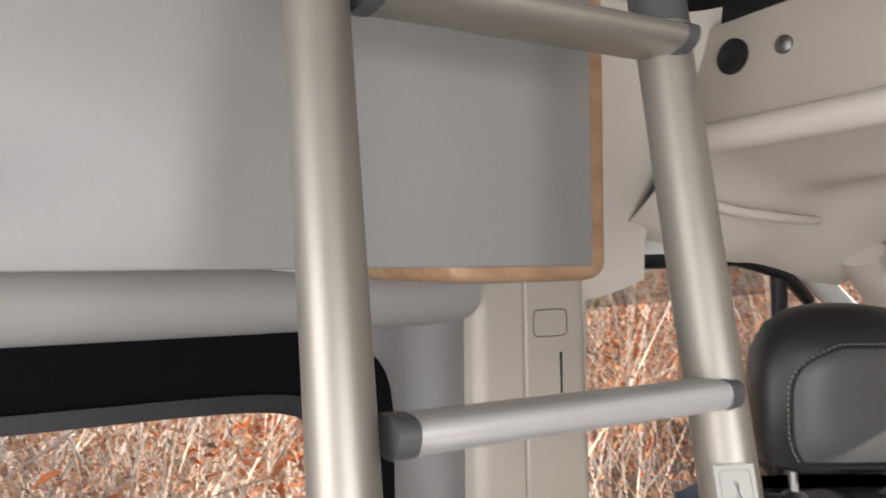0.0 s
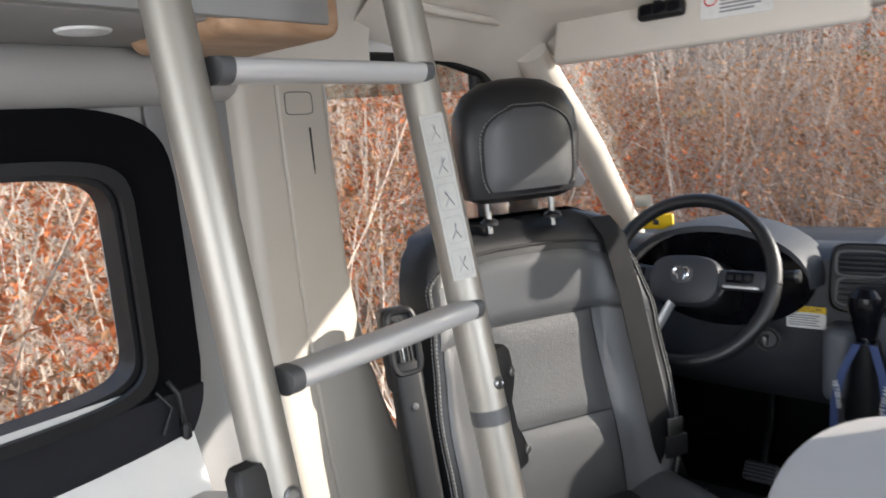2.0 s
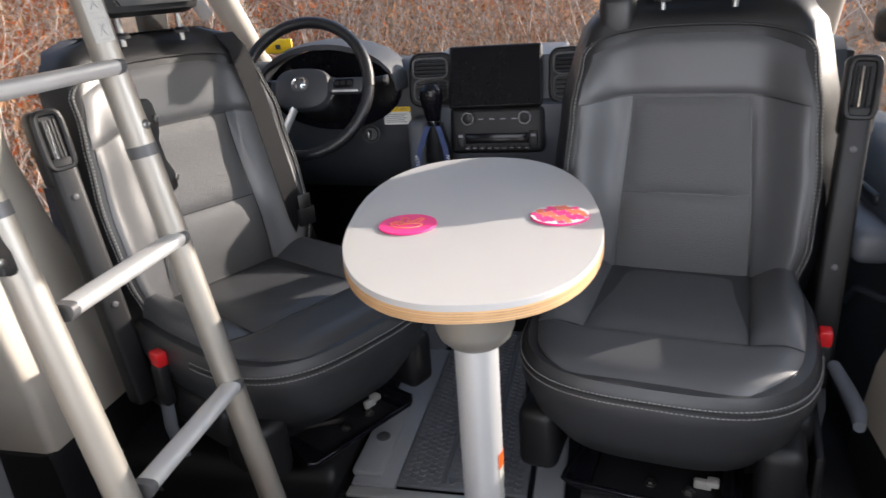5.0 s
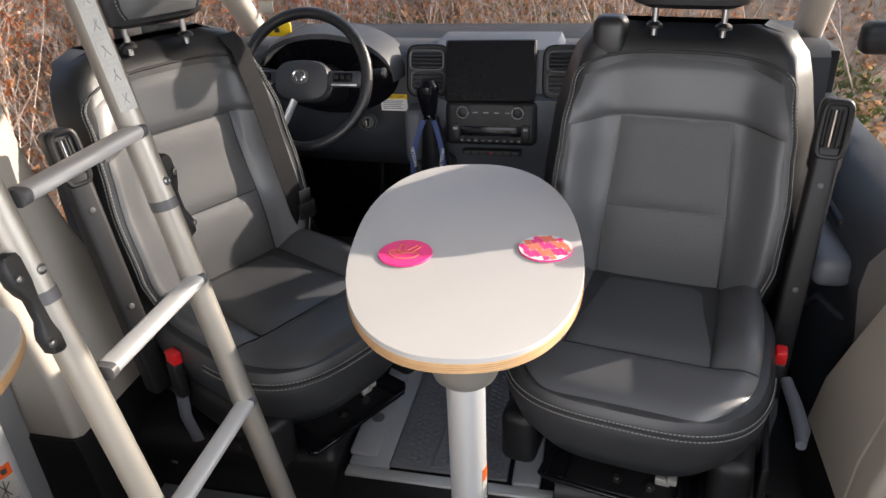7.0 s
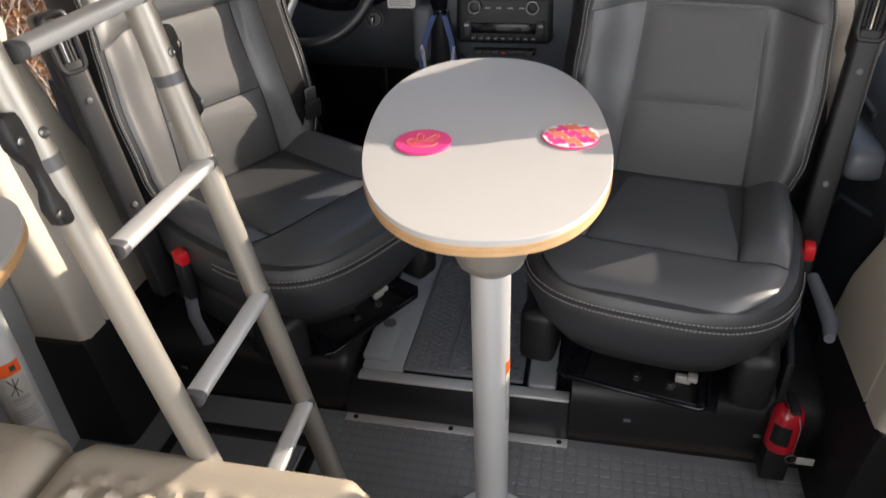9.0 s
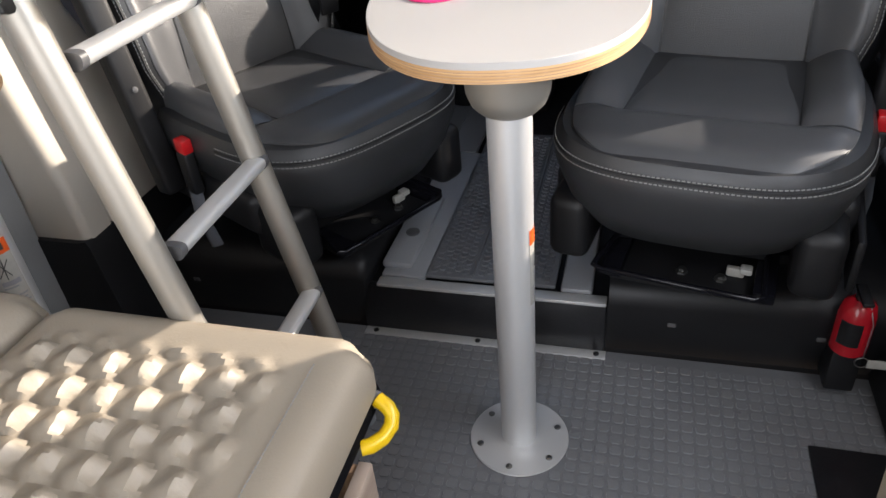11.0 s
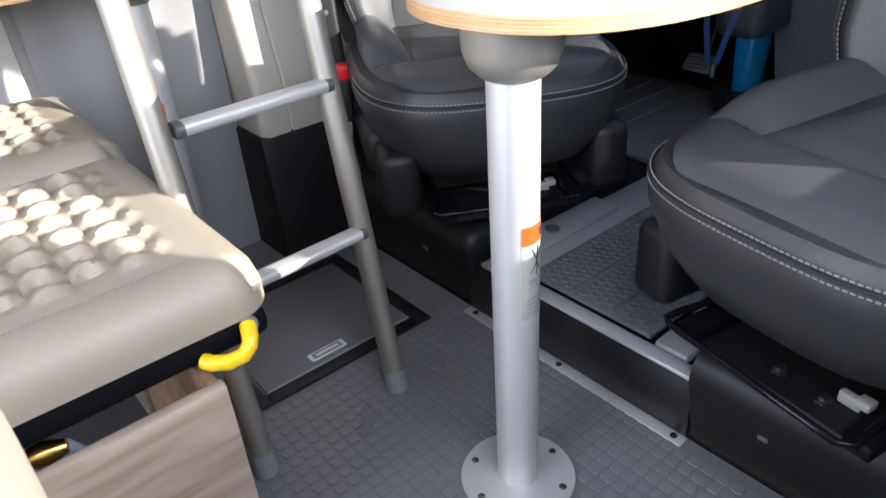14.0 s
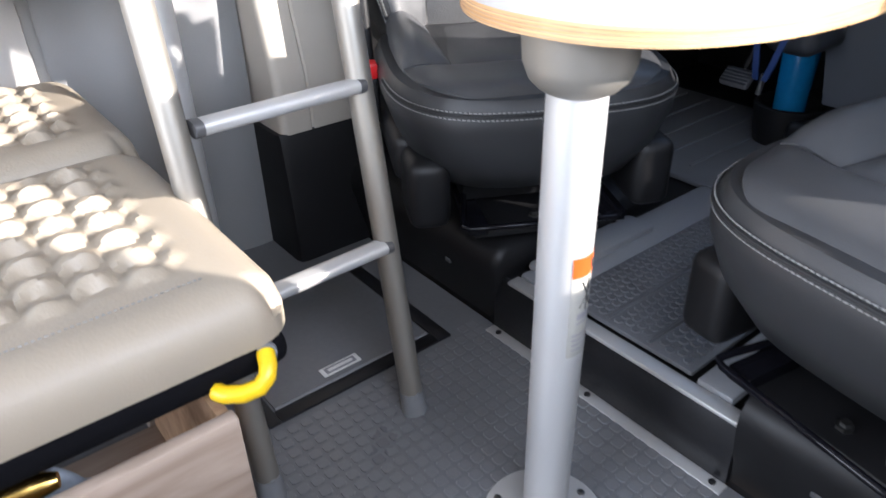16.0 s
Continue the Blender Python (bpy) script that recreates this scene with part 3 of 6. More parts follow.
# unseen rear end, assumed open so that the added fill lamp shines in
solid("wall_rear", box(box(boxed((WL, -2.46, 1.80), (WR, -2.4, 1.95), 0), (WL, -2.46, 0), (WL + 0.12, -2.4, 1.80), 0), (WR - 0.12, -2.46, 0), (WR, -2.4, 1.80), 0),
      M_WALL, "pale unseen rear wall frame, left open for the added fill lamp", "wall", "structure")
ceiling = solid("ceiling", boxed((WL - 0.06, -2.46, 1.93), (WR + 0.06, 0.9, 1.99), 0), M_WALL, "pale van ceiling", "ceiling", "structure")

# overhead cab shelf and headliner
over = thing("overhead_shelf", "warm grey moulded overhead cab shelf", "shelf", kind="structure")
part("shelf_face", boxed((WL + 0.10, 0.34, 1.545), (WR - 0.10, 0.36, 1.672), 0.006), M_TRIM, over)
part("shelf_lip", tubed([(WL + 0.08, 0.345, 1.528), (WR - 0.08, 0.345, 1.528)], 0.022, 12, 0.02), M_LINER, over)
# solid black block stands in for the shade in the shelf's hollow
part("shelf_shade", boxed((WL + 0.1, 0.362, 1.60), (WR - 0.1, 0.85, 1.92), 0.004), M_BLACKPL, over, "black block standing in for the shade inside the shelf")
part("rubber_plug", turned(bmesh.new(), [(0.022, 0), (0.022, 0.004), (0.016, 0.005), (0.012, 0.002)], 20, Matrix.Translation((-0.777, 0.34, 1.624)) @ pose(0, 0, 0, 90, 0, 0)), M_BLACKPL, over)
part("shelf_screw", turned(bmesh.new(), [(0.011, 0), (0.011, 0.003), (0.005, 0.006)], 14, Matrix.Translation((-0.707, 0.34, 1.620)) @ pose(0, 0, 0, 90, 0, 0)), M_STEEL, over)
bm = bmesh.new()


def liner(u, v):
    x = WL + 0.005 + (WR - WL - 0.01) * u
    e = abs(2 * u - 1)
    y = 0.33 + 0.53 * v
    z = 1.515 - 0.05 * sm(0, 0.5, v) - 0.045 * sm(0.5, 1.0, v) - 0.10 * sm(0.80, 1.0, e) + 0.03 * sm(0.3, 0.6, v) * (1 - sm(0.62, 0.75, v)) * (1 - sm(0.7, 0.9, e))
    return Vector((x, y, z))


sheet(bm, liner, 60, 30)
part("headliner", bm, M_LINER, over, "soft pale headliner")
part("header_trim", boxed((WL + 0.06, 0.83, 1.375), (WR - 0.06, 0.90, 1.43), 0.02, 3), M_LINER, over)
part("grab_handle", tubed([(-0.90, 0.42, 1.455), (-0.87, 0.47, 1.44), (-0.86, 0.60, 1.432), (-0.885, 0.66, 1.435)], 0.011, 10, 0.008), M_LINER, over, "pale grab handle")
# closing boards at the sides of the roof so no sky leaks in
part("side_infill", boxed((WL - 0.06, 0.85, 1.36), (WL + 0.12, 0.93, 1.99), 0.01), M_LINER, over)
part("side_infill", boxed((WR - 0.12, 0.85, 1.36), (WR + 0.06, 0.93, 1.99), 0.01), M_LINER, over)
part("front_infill", boxed((WL, 0.86, 1.40), (WR, 0.93, 1.99), 0.01), M_LINER, over)


def visor(x0, x1, driver):
    th = thing("sun_visor", "pale folded-down sun visor" + (" with remote and warning label" if driver else ""), "sun visor")
    m = Matrix.Translation((0, 0.795, 1.445)) @ pose(0, 0, 0, -14, 0, 0)
    part("visor_board", boxed((x0, -0.010, -0.105), (x1, 0.012, 0.02), 0.010, 3, m), M_LINER, th)
    if driver:
        rm = part("remote", boxed((-0.625, -0.034, -0.052), (-0.535, -0.012, -0.022), 0.008, 3, m), M_BLACKPL, th, "black three-button remote")
        for k in range(3):
            part("button", boxed((-0.617 + 0.027 * k, -0.038, -0.046), (-0.595 + 0.027 * k, -0.033, -0.028), 0.002, 2, m), M_GLOSS, rm)
        part("clip", boxed((-0.595, -0.03, -0.024), (-0.58, -0.01, -0.008), 0.003, 2, m), M_BLACKPL, rm)
        lb = part("warning_label", boxed((-0.51, -0.0125, -0.066), (-0.385, -0.0105, -0.006), 0.0005, 1, m), M_PAPER, th, "white warning label with yellow edge")
        part("label_edge", boxed((-0.51, -0.0135, -0.012), (-0.385, -0.0126, -0.006), 0, 1, m), M_YELLOW, lb)
        for k in range(6):
            part("print_bar", boxed((-0.475, -0.0132, -0.022 - 0.007 * k), (-0.392 - 0.012 * (k % 3), -0.0126, -0.0185 - 0.007 * k), 0, 1, m), M_GREYINK, lb)
        bm = bmesh.new()
        tube(bm, [m @ Vector((-0.492 + 0.011 * math.cos(a * 0.524), -0.013, -0.03 + 0.011 * math.sin(a * 0.524))) for a in range(13)], 0.0014, 6)
        part("prohibition_ring", bm, M_RED, lb)
    return th


visor(-0.82, -0.24, True)
visor(0.02, 0.60, False)

mir = thing("rear_view_mirror", "black rear-view mirror on the windscreen", "mirror")
m = Matrix.Translation((-0.135, 1.0, 1.240)) @ pose(0, 0, 0, -15, 2, 8)
part("housing", boxed((-0.112, -0.01, -0.038), (0.112, 0.03, 0.038), 0.018, 4, m), M_BLACKPL, mir)
part("mirror_glass", boxed((-0.101, -0.013, -0.030), (0.101, -0.010, 0.030), 0.001, 1, m), mat("mirror", (0.55, 0.55, 0.56), 0.03, metal=1.0, bump=0), mir)
part("stalk", tubed([(-0.13, 1.02, 1.26), (-0.12, 1.03, 1.33)], 0.014, 10), M_BLACKPL, mir)
part("sensor_box", boxed((-0.19, 1.03, 1.30), (-0.03, 1.08, 1.345), 0.02, 3), M_BLACKPL, mir)

# windscreen
ws = thing("windscreen", "large clear windscreen", "window", kind="structure")
bm = rings(bmesh.new(), [[Vector((WL + 0.03, AY1 + 0.02, AZ1 - 0.03)), Vector((WR - 0.03, AY1 + 0.02, AZ1 - 0.03)), Vector((WR - 0.12, AY0 + 0.02, AZ0 + 0.05)), Vector((WL + 0.12, AY0 + 0.02, AZ0 + 0.05))],
                         [Vector((WL + 0.03, AY1 + 0.026, AZ1 - 0.028)), Vector((WR - 0.03, AY1 + 0.026, AZ1 - 0.028)), Vector((WR - 0.12, AY0 + 0.026, AZ0 + 0.052)), Vector((WL + 0.12, AY0 + 0.026, AZ0 + 0.052))]])
part("pane", bm, M_GLASS, ws).visible_shadow = False
part("sticker", boxed((-0.93, 1.365, 0.965), (-0.88, 1.368, 1.0), 0), M_CLEARLBL, ws, "pale inspection sticker")
tilt = Matrix.Translation((-0.084, 1.148, 1.112)) @ pose(0, 0, 0, -49, 0, 0)
pl = part("windscreen_label", boxed((-0.038, -0.001, -0.026), (0.038, 0.0, 0.020), 0.0003, 1, tilt), M_CLEARLBL, ws, "pale label stuck inside the windscreen")
part("green_patch", boxed((-0.020, -0.0016, 0.020), (0.040, -0.0006, 0.046), 0.0003, 1, tilt), mat("faded green print", (0.22, 0.36, 0.12), 0.6, bump=0), pl, "faded green heading")
for k in range(3):
    part("print_bar", boxed((-0.030, -0.0018, 0.010 - 0.011 * k), (0.026 - 0.008 * k, -0.0009, 0.014 - 0.011 * k), 0, 1, tilt), M_GREYINK, pl)
solid("wall_firewall", boxed((WL, 1.72, 0), (WR, 1.78, 0.85), 0), M_BLACKPL, "black firewall behind the dashboard", "wall", "structure")

for x0, x1, nm in ((WL - 0.06, WL + 0.06, "wall_kick_left"), (WR - 0.06, WR + 0.06, "wall_kick_right")):
    solid(nm, boxed((x0, 1.34, 0.0), (x1, 1.78, 0.86), 0.01), M_BLACKPL, "black kick panel beside the pedals", "wall", "structure")
solid("trim_cowl", boxed((WL, 1.46, 0.80), (WR, 1.78, 0.855), 0.02), M_BLACKPL, "black scuttle panel below the windscreen", "trim", "structure")

# overhead locker on the left wall
CX, CY, CZ = -0.72, 0.052, 1.367
lock = thing("overhead_locker", "pearl grey overhead locker with walnut edging", "cabinet", kind="")
part("locker_body", boxed((WL + 0.01, -2.0, CZ + 0.002), (CX - 0.026, CY - 0.05, 1.90), 0.003), M_WALL, lock, "pale inner body")
part("locker_end", boxed((WL + 0.06, CY - 0.15, CZ - 0.014), (CX + 0.006, CY + 0.030, 1.90), 0.020, 5), M_WOODV, lock, "walnut veneered rounded end")
ld = part("locker_door", boxed((CX - 0.004, -0.84, CZ), (CX + 0.012, CY, 1.86), 0.003), M_DOORW, lock, "pearl grey laminate door")
part("locker_door", boxed((CX - 0.004, -1.74, CZ), (CX + 0.012, -0.845, 1.86), 0.003), M_DOORW, lock, "pearl grey laminate door")
part("door_knob", turned(bmesh.new(), [(0.012, 0), (0.012, 0.012), (0.026, 0.014), (0.028, 0.022), (0.02, 0.028)], 24, Matrix.Translation((CX + 0.012, -0.462, 1.423)) @ pose(0, 0, 0, 0, 90, 0)), M_BLACKPL, ld, "round black knob")
puck = thing("ceiling_light", "low white puck lamp under the locker", "lamp")
part("lens", turned(bmesh.new(), [(0.034, 0.0), (0.034, -0.006), (0.028, -0.013), (0.0, -0.016)], 24, pose(-0.85, -0.19, CZ + 0.012)), M_LENS, puck)
# curved roof-side trim between locker and cab
bm = bmesh.new()
sheet(bm, lambda u, v: Vector((WL + 0.03 + 0.16 * sm(0.1, 1, v), 0.076 + 0.30 * u, 1.345 + 0.36 * v - 0.03 * math.sin(math.pi * u))), 12, 14, 0.02, Vector((1, 0, 0)))
solid("trim_roof_side", bm, M_LINER, "curved pale roof side trim", "trim", "structure")

# ---- dashboard ----
dash = thing("dashboard", "charcoal moulded van dashboard", "dashboard")
bm = bmesh.new()
prof = [(1.12, 0.60), (1.08, 0.70), (1.075, 0.80), (1.09, 0.885), (1.12, 0.908), (1.2, 0.91), (1.46, 0.865), (1.5, 0.83), (1.5, 0.55), (1.25, 0.50)]
rings(bm, [[Vector((x, y + 0.05 * abs((x - XC) / 0.85) ** 3, z)) for y, z in prof] for x in [WL + 0.02 + (WR - WL - 0.04) * i / 24 for i in range(25)]])
part("dash_body", bm, M_DASH, dash)
# centre stack, standing forward of the body
bm = bmesh.new()
rows = []
for z, y, h in ((0.28, 1.16, 0.15), (0.5, 1.11, 0.165), (0.64, 1.055, 0.175), (0.72, 1.02, 0.18), (0.79, 1.02, 0.185), (0.80, 1.055, 0.185), (0.91, 1.095, 0.185), (0.922, 1.16, 0.17)):
    rows.append([Vector((XC + a * h, y + b, z)) for a, b in ((-1, 0.12), (-1, 0.015), (-0.95, 0), (0.95, 0), (1, 0.015), (1, 0.12))])
rings(bm, rows)
part("centre_console", bm, M_DASHL, dash)
# vents: two stacked pairs beside the screen
for x0 in (-0.335, 0.045):
    bm = bmesh.new()
    rings(bm, [[Matrix.Translation((x0 + 0.04, 1.05, 0.861)) @ pose(0, 0, 0, -14, 0, 0) @ Vector((q.x, y, q.y)) for q in oval(0, 0, 0.062 * s, 0.073 * s, 0, 36, 5)] for y, s in ((0.05, 1.0), (0.008, 1.0), (0.002, 0.985), (0.0, 0.95), (0.006, 0.93), (0.007, 0.5))])
    part("vent_surround", bm, M_BLACKPL, dash, "black rounded vent surround")
    for z0, z1 in ((0.868, 0.914), (0.806, 0.858)):
        bm = bmesh.new()
        tilt = Matrix.Translation((x0 + 0.04, 1.048, (z0 + z1) / 2)) @ pose(0, 0, 0, -14, 0, 0)
        h = (z1 - z0) / 2
        c = [tilt @ Vector((q.x, 0, q.y)) for q in oval(0, 0, 0.047, h + 0.003, 0, 28, 5)]
        tube(bm, c + [c[0]], 0.003, 8)
        v = part("vent", bm, M_GREYPL, dash, "black slatted air vent")
        for k in range(4):
            part("slat", boxed((-0.042, -0.004, -0.003), (0.042, 0.012, 0.0), 0.001, 1, tilt @ Matrix.Translation((0, 0, -h + (k + 0.7) * 2 * h / 4.4)) @ pose(0, 0, 0, 25, 0, 0)), M_DASH, v)
        part("vent_back", boxed((-0.042, 0.010, -h), (0.042, 0.014, h), 0, 1, tilt), M_SEAM, v)
# screen
sm_ = Matrix.Translation((-0.116, 1.035, 0.868)) @ pose(0, 0, 0, -22, 0, 3)
scr = part("touch_screen", boxed((-0.124, 0, -0.083), (0.124, 0.022, 0.083), 0.007, 3, sm_), M_BLACKPL, dash, "large black switched-off touch screen")
part("screen_glass", boxed((-0.119, -0.002, -0.078), (0.119, 0.0, 0.078), 0.0008, 1, sm_), M_GLOSS, scr)
# radio and climate panel
pm = Matrix.Translation((XC - 0.002, 1.008, 0.738)) @ pose(0, 0, 0, -8, 0, 0)
pan = part("control_panel", boxed((-0.128, -0.004, -0.072), (0.128, 0.03, 0.052), 0.016, 4, pm), M_BLACKPL, dash, "black radio and climate panel")
for x in (-0.076, 0.076):
    kn = part("knob", turned(bmesh.new(), [(0.0175, 0), (0.0175, 0.012), (0.0165, 0.014), (0.0142, 0.014), (0.0142, 0.012)], 28, pm @ Matrix.Translation((x, -0.004, 0.022)) @ pose(0, 0, 0, 90, 0, 0)), mat("brushed knob ring", (0.11, 0.11, 0.115), 0.4, metal=0.8, bump=0), pan, "round knob with bright ring")
    part("knob_cap", turned(bmesh.new(), [(0.0135, 0), (0.0135, 0.0155), (0.011, 0.017)], 24, pm @ Matrix.Translation((x, -0.004, 0.022)) @ pose(0, 0, 0, 90, 0, 0)), M_BLACKPL, kn)
part("display", boxed((-0.085, -0.006, -0.045), (0.085, -0.003, -0.018), 0.003, 2, pm), M_GLOSS, pan)
for x in (-0.098, 0.098):
    part("rocker", boxed((x - 0.011, -0.009, -0.055), (x + 0.011, -0.003, -0.012), 0.003, 2, pm), M_BLACKPL, pan)
    part("mark", boxed((x - 0.006, -0.0096, -0.028), (x + 0.006, -0.0088, -0.021), 0, 1, pm), M_GREYINK, pan)
for k in range(9):
    x = -0.08 + 0.02 * k
    part("key", boxed((x - 0.0085, -0.008, -0.064), (x + 0.0085, -0.003, -0.050), 0.002, 2, pm), M_BLACKPL, pan)
    part("mark", boxed((x - 0.004, -0.0086, -0.0585), (x + 0.004, -0.0079, -0.0565), 0, 1, pm), M_GREYINK, pan)
for k in range(4):
    part("mark", boxed((-0.05 + 0.03 * k, -0.0046, 0.018), (-0.036 + 0.03 * k, -0.0039, 0.021), 0, 1, pm), M_GREYINK, pan)
# switch row below
row = part("switch_panel", boxed((-0.20, 1.034, 0.622), (-0.03, 1.056, 0.639), 0.004, 2), M_BLACKPL, dash)
for k in range(7):
    part("switch", boxed((-0.196 + 0.0235 * k, 1.030, 0.624), (-0.176 + 0.0235 * k, 1.036, 0.637), 0.002, 2), M_DASH, row)
part("hazard_mark", boxed((-0.119, 1.0295, 0.6285), (-0.112, 1.0302, 0.6335), 0, 1), M_RED, row, "small red hazard mark")
part("power_socket", turned(bmesh.new(), [(0.012, 0), (0.012, 0.006), (0.008, 0.007), (0.007, 0.002)], 18, Matrix.Translation((0.045, 1.05, 0.70)) @ pose(0, 0, 0, 90, 0, 0)), M_STEEL, dash)
# caution label
cl = part("caution_label", boxed((-0.447, 1.078, 0.735), (-0.367, 1.0795, 0.785), 0.0006, 1), M_PAPER, dash, "white caution label with yellow heading")
part("label_heading", boxed((-0.447, 1.077, 0.771), (-0.367, 1.0782, 0.785), 0, 1), M_YELLOW, cl)
for k in range(5):
    part("print_bar", boxed((-0.441, 1.0772, 0.763 - 0.0055 * k), (-0.38 - 0.006 * (k % 2), 1.0782, 0.7655 - 0.0055 * k), 0, 1), M_GREYINK, cl)
letters("label_word", "CAUTION", 0.0125, M_INK, cl, Matrix.Translation((-0.404, 1.0768, 0.778)) @ pose(0, 0, 0, 90, 0, 0))
# gear lever on its console
gl = thing("gear_lever", "black gear lever with gaiter and glossy knob", "gear lever")
part("gaiter", loft(bmesh.new(), [(-0.275, 1.02, 0.050, 0.06, 0.58), (-0.273, 1.0, 0.038, 0.045, 0.64), (-0.27, 0.97, 0.030, 0.032, 0.71), (-0.269, 0.955, 0.021, 0.022, 0.762)], 16), M_LEATHER, gl)
part("collar", loft(bmesh.new(), [(-0.269, 0.95, 0.019, 0.020, 0.757), (-0.269, 0.945, 0.020, 0.021, 0.766), (-0.269, 0.94, 0.016, 0.016, 0.776)], 16), M_CHROME, gl)
part("shift_knob", loft(bmesh.new(), [(-0.269, 0.942, 0.019, 0.019, 0.772), (-0.269, 0.938, 0.024, 0.026, 0.80), (-0.269, 0.935, 0.030, 0.031, 0.830), (-0.269, 0.935, 0.028, 0.028, 0.852), (-0.269, 0.938, 0.016, 0.015, 0.866)], 20, 2.4), M_GLOSS, gl)
part("console", boxed((-0.345, 0.985, 0.42), (-0.225, 1.2, 0.62), 0.03, 4), M_DASH, gl)
part("console_cheek", boxed((-0.362, 1.0, 0.60), (-0.30, 1.10, 0.76), 0.02, 3), M_DASHL, gl)
lan = thing("lanyard", "navy blue lettered lanyard hanging from the lever", "lanyard")


def ribbon(pts, width, thick):
    """A flat band that hangs with its broad side to the rear."""
    w, t = width / 2, thick / 2
    return rings(bmesh.new(), [[Vector((x - w, y - t, z)), Vector((x + w, y - t, z)), Vector((x + w, y + t, z)), Vector((x - w, y + t, z))] for x, y, z in pts])


for s in (-1, 1):
    part("strap", ribbon([(-0.269 + 0.014 * s, 0.93, 0.757), (-0.272 + 0.034 * s, 0.922, 0.70), (-0.274 + 0.044 * s, 0.918, 0.64), (-0.285 + 0.036 * s, 0.92, 0.50), (-0.30 + 0.010 * s, 0.935, 0.375)], 0.014, 0.002), M_LANY, lan)
    part("red_band", ribbon([(-0.281 + 0.039 * s, 0.9175, 0.555), (-0.285 + 0.036 * s, 0.9180, 0.505)], 0.0145, 0.003), M_RED, lan)
    letters("strap_word", "VETERAN", 0.0135, M_PAPER, lan, Matrix.Translation((-0.2735 + 0.040 * s, 0.9172, 0.655)) @ pose(0, 0, 0, 90, 82 if s < 0 else -82, 0))
part("metal_clip", tubed([(-0.30, 0.95, 0.385), (-0.305, 0.95, 0.34)], 0.007, 8), M_STEEL, lan)

# steering wheel
WM = Matrix.Translation((-0.60, 0.895, 0.872)) @ pose(0, 0, 0, -26, 0, 0)
wheel = thing("steering_wheel", "black leather steering wheel with silver spokes", "steering wheel", WM)
c = [Vector((0.178 * math.cos(2 * math.pi * k / 48), 0.0, 0.178 * math.sin(2 * math.pi * k / 48))) for k in range(49)]
bm = bmesh.new()
tube(bm, c, 0.0155, 12, cap=False)
part("rim", bm, M_LEATHER, wheel)
bm = bmesh.new()
rings(bm, [[Vector((q.x, y, q.y - 0.004)) for q in oval(0, 0, 0.078 * s, 0.055 * s, 0, 36, 2.9)] for y, s in ((0.035, 0.7), (0.02, 0.98), (-0.004, 1.0), (-0.016, 0.94), (-0.024, 0.72), (-0.026, 0.3))])
hub = part("hub", bm, M_DASH, wheel, "charcoal airbag hub")
# emblem: plain oval shield
bm = bmesh.new()
rings(bm, [[Vector((q.x, y, q.y + 0.004)) for q in oval(0, 0, 0.023 * s, 0.019 * s, 0, 24, 2.6)] for y, s in ((-0.024, 1.0), (-0.0285, 1.0), (-0.0295, 0.9))])
em = part("emblem", bm, M_GREYPL, hub, "plain silver oval emblem")
for s in (-1, 1):
    part("emblem_horn", tubed([(0.003 * s, -0.030, 0.016), (0.011 * s, -0.031, 0.017), (0.0165 * s, -0.031, 0.009), (0.014 * s, -0.031, 0.0), (0.009 * s, -0.031, 0.003), (0.006 * s, -0.03, -0.008)], 0.0028, 6), M_CHROME, hub)
for s in (-1, 1):
    bm = bmesh.new()
    box(bm, (0.06, -0.012, -0.018), (0.168, 0.012, 0.024), 0.010, 3)
    sp = part("spoke", bm, M_DASH, wheel)
    if s < 0:
        sp.matrix_basis = pose(0, 0, 0, 0, 180, 0) @ Matrix.Translation((0, 0, -0.006))
    part("spoke_trim", boxed((0.084 * s if s > 0 else -0.155, -0.0165, -0.017), (0.155 if s > 0 else -0.084, -0.011, -0.011), 0.002, 2), M_ALUS, wheel, "silver spoke trim")
    bt = part("button_pod", boxed((0.088 if s > 0 else -0.142, -0.018, -0.006), (0.142 if s > 0 else -0.088, -0.011, 0.017), 0.005, 3), M_GLOSS, wheel)
    for k in range(3):
        x = s * (0.098 + 0.017 * k)
        part("button", boxed((x - 0.006, -0.0205, 0.0), (x + 0.006, -0.0175, 0.011), 0.002, 2), M_BLACKPL, bt)
for s in (-1,):
    part("lower_spoke", tubed([(0.02 * s, -0.004, -0.05), (0.045 * s, -0.002, -0.11), (0.075 * s, 0, -0.163)], 0.014, 10, 0.008), M_ALUS, wheel, "silver lower spoke")
col = thing("steering_column", "black steering column with stalks and key", "steering column")
part("shroud", loft(bmesh.new(), [(-0.60, 0, 0.06, 0.05, 0.0), (-0.60, 0, 0.065, 0.06, 0.10), (-0.60, 0, 0.05, 0.05, 0.24)], 20, 3, Matrix.Translation((0, 0.91, 0.865)) @ pose(0, 0, 0, -110, 0, 0) @ pose(0, 0, 0.02)), M_BLACKPL, col)
part("stalk", tubed([(-0.55, 0.97, 0.86), (-0.44, 0.96, 0.875), (-0.395, 0.955, 0.878)], [0.009, 0.010, 0.013], 10), M_BLACKPL, col)
part("stalk_tip", tubed([(-0.396, 0.955, 0.878), (-0.388, 0.955, 0.8785)], 0.0135, 12), M_STEEL, col, "bright stalk tip")
part("stalk", tubed([(-0.65, 0.97, 0.86), (-0.76, 0.96, 0.88)], 0.010, 10), M_BLACKPL, col)
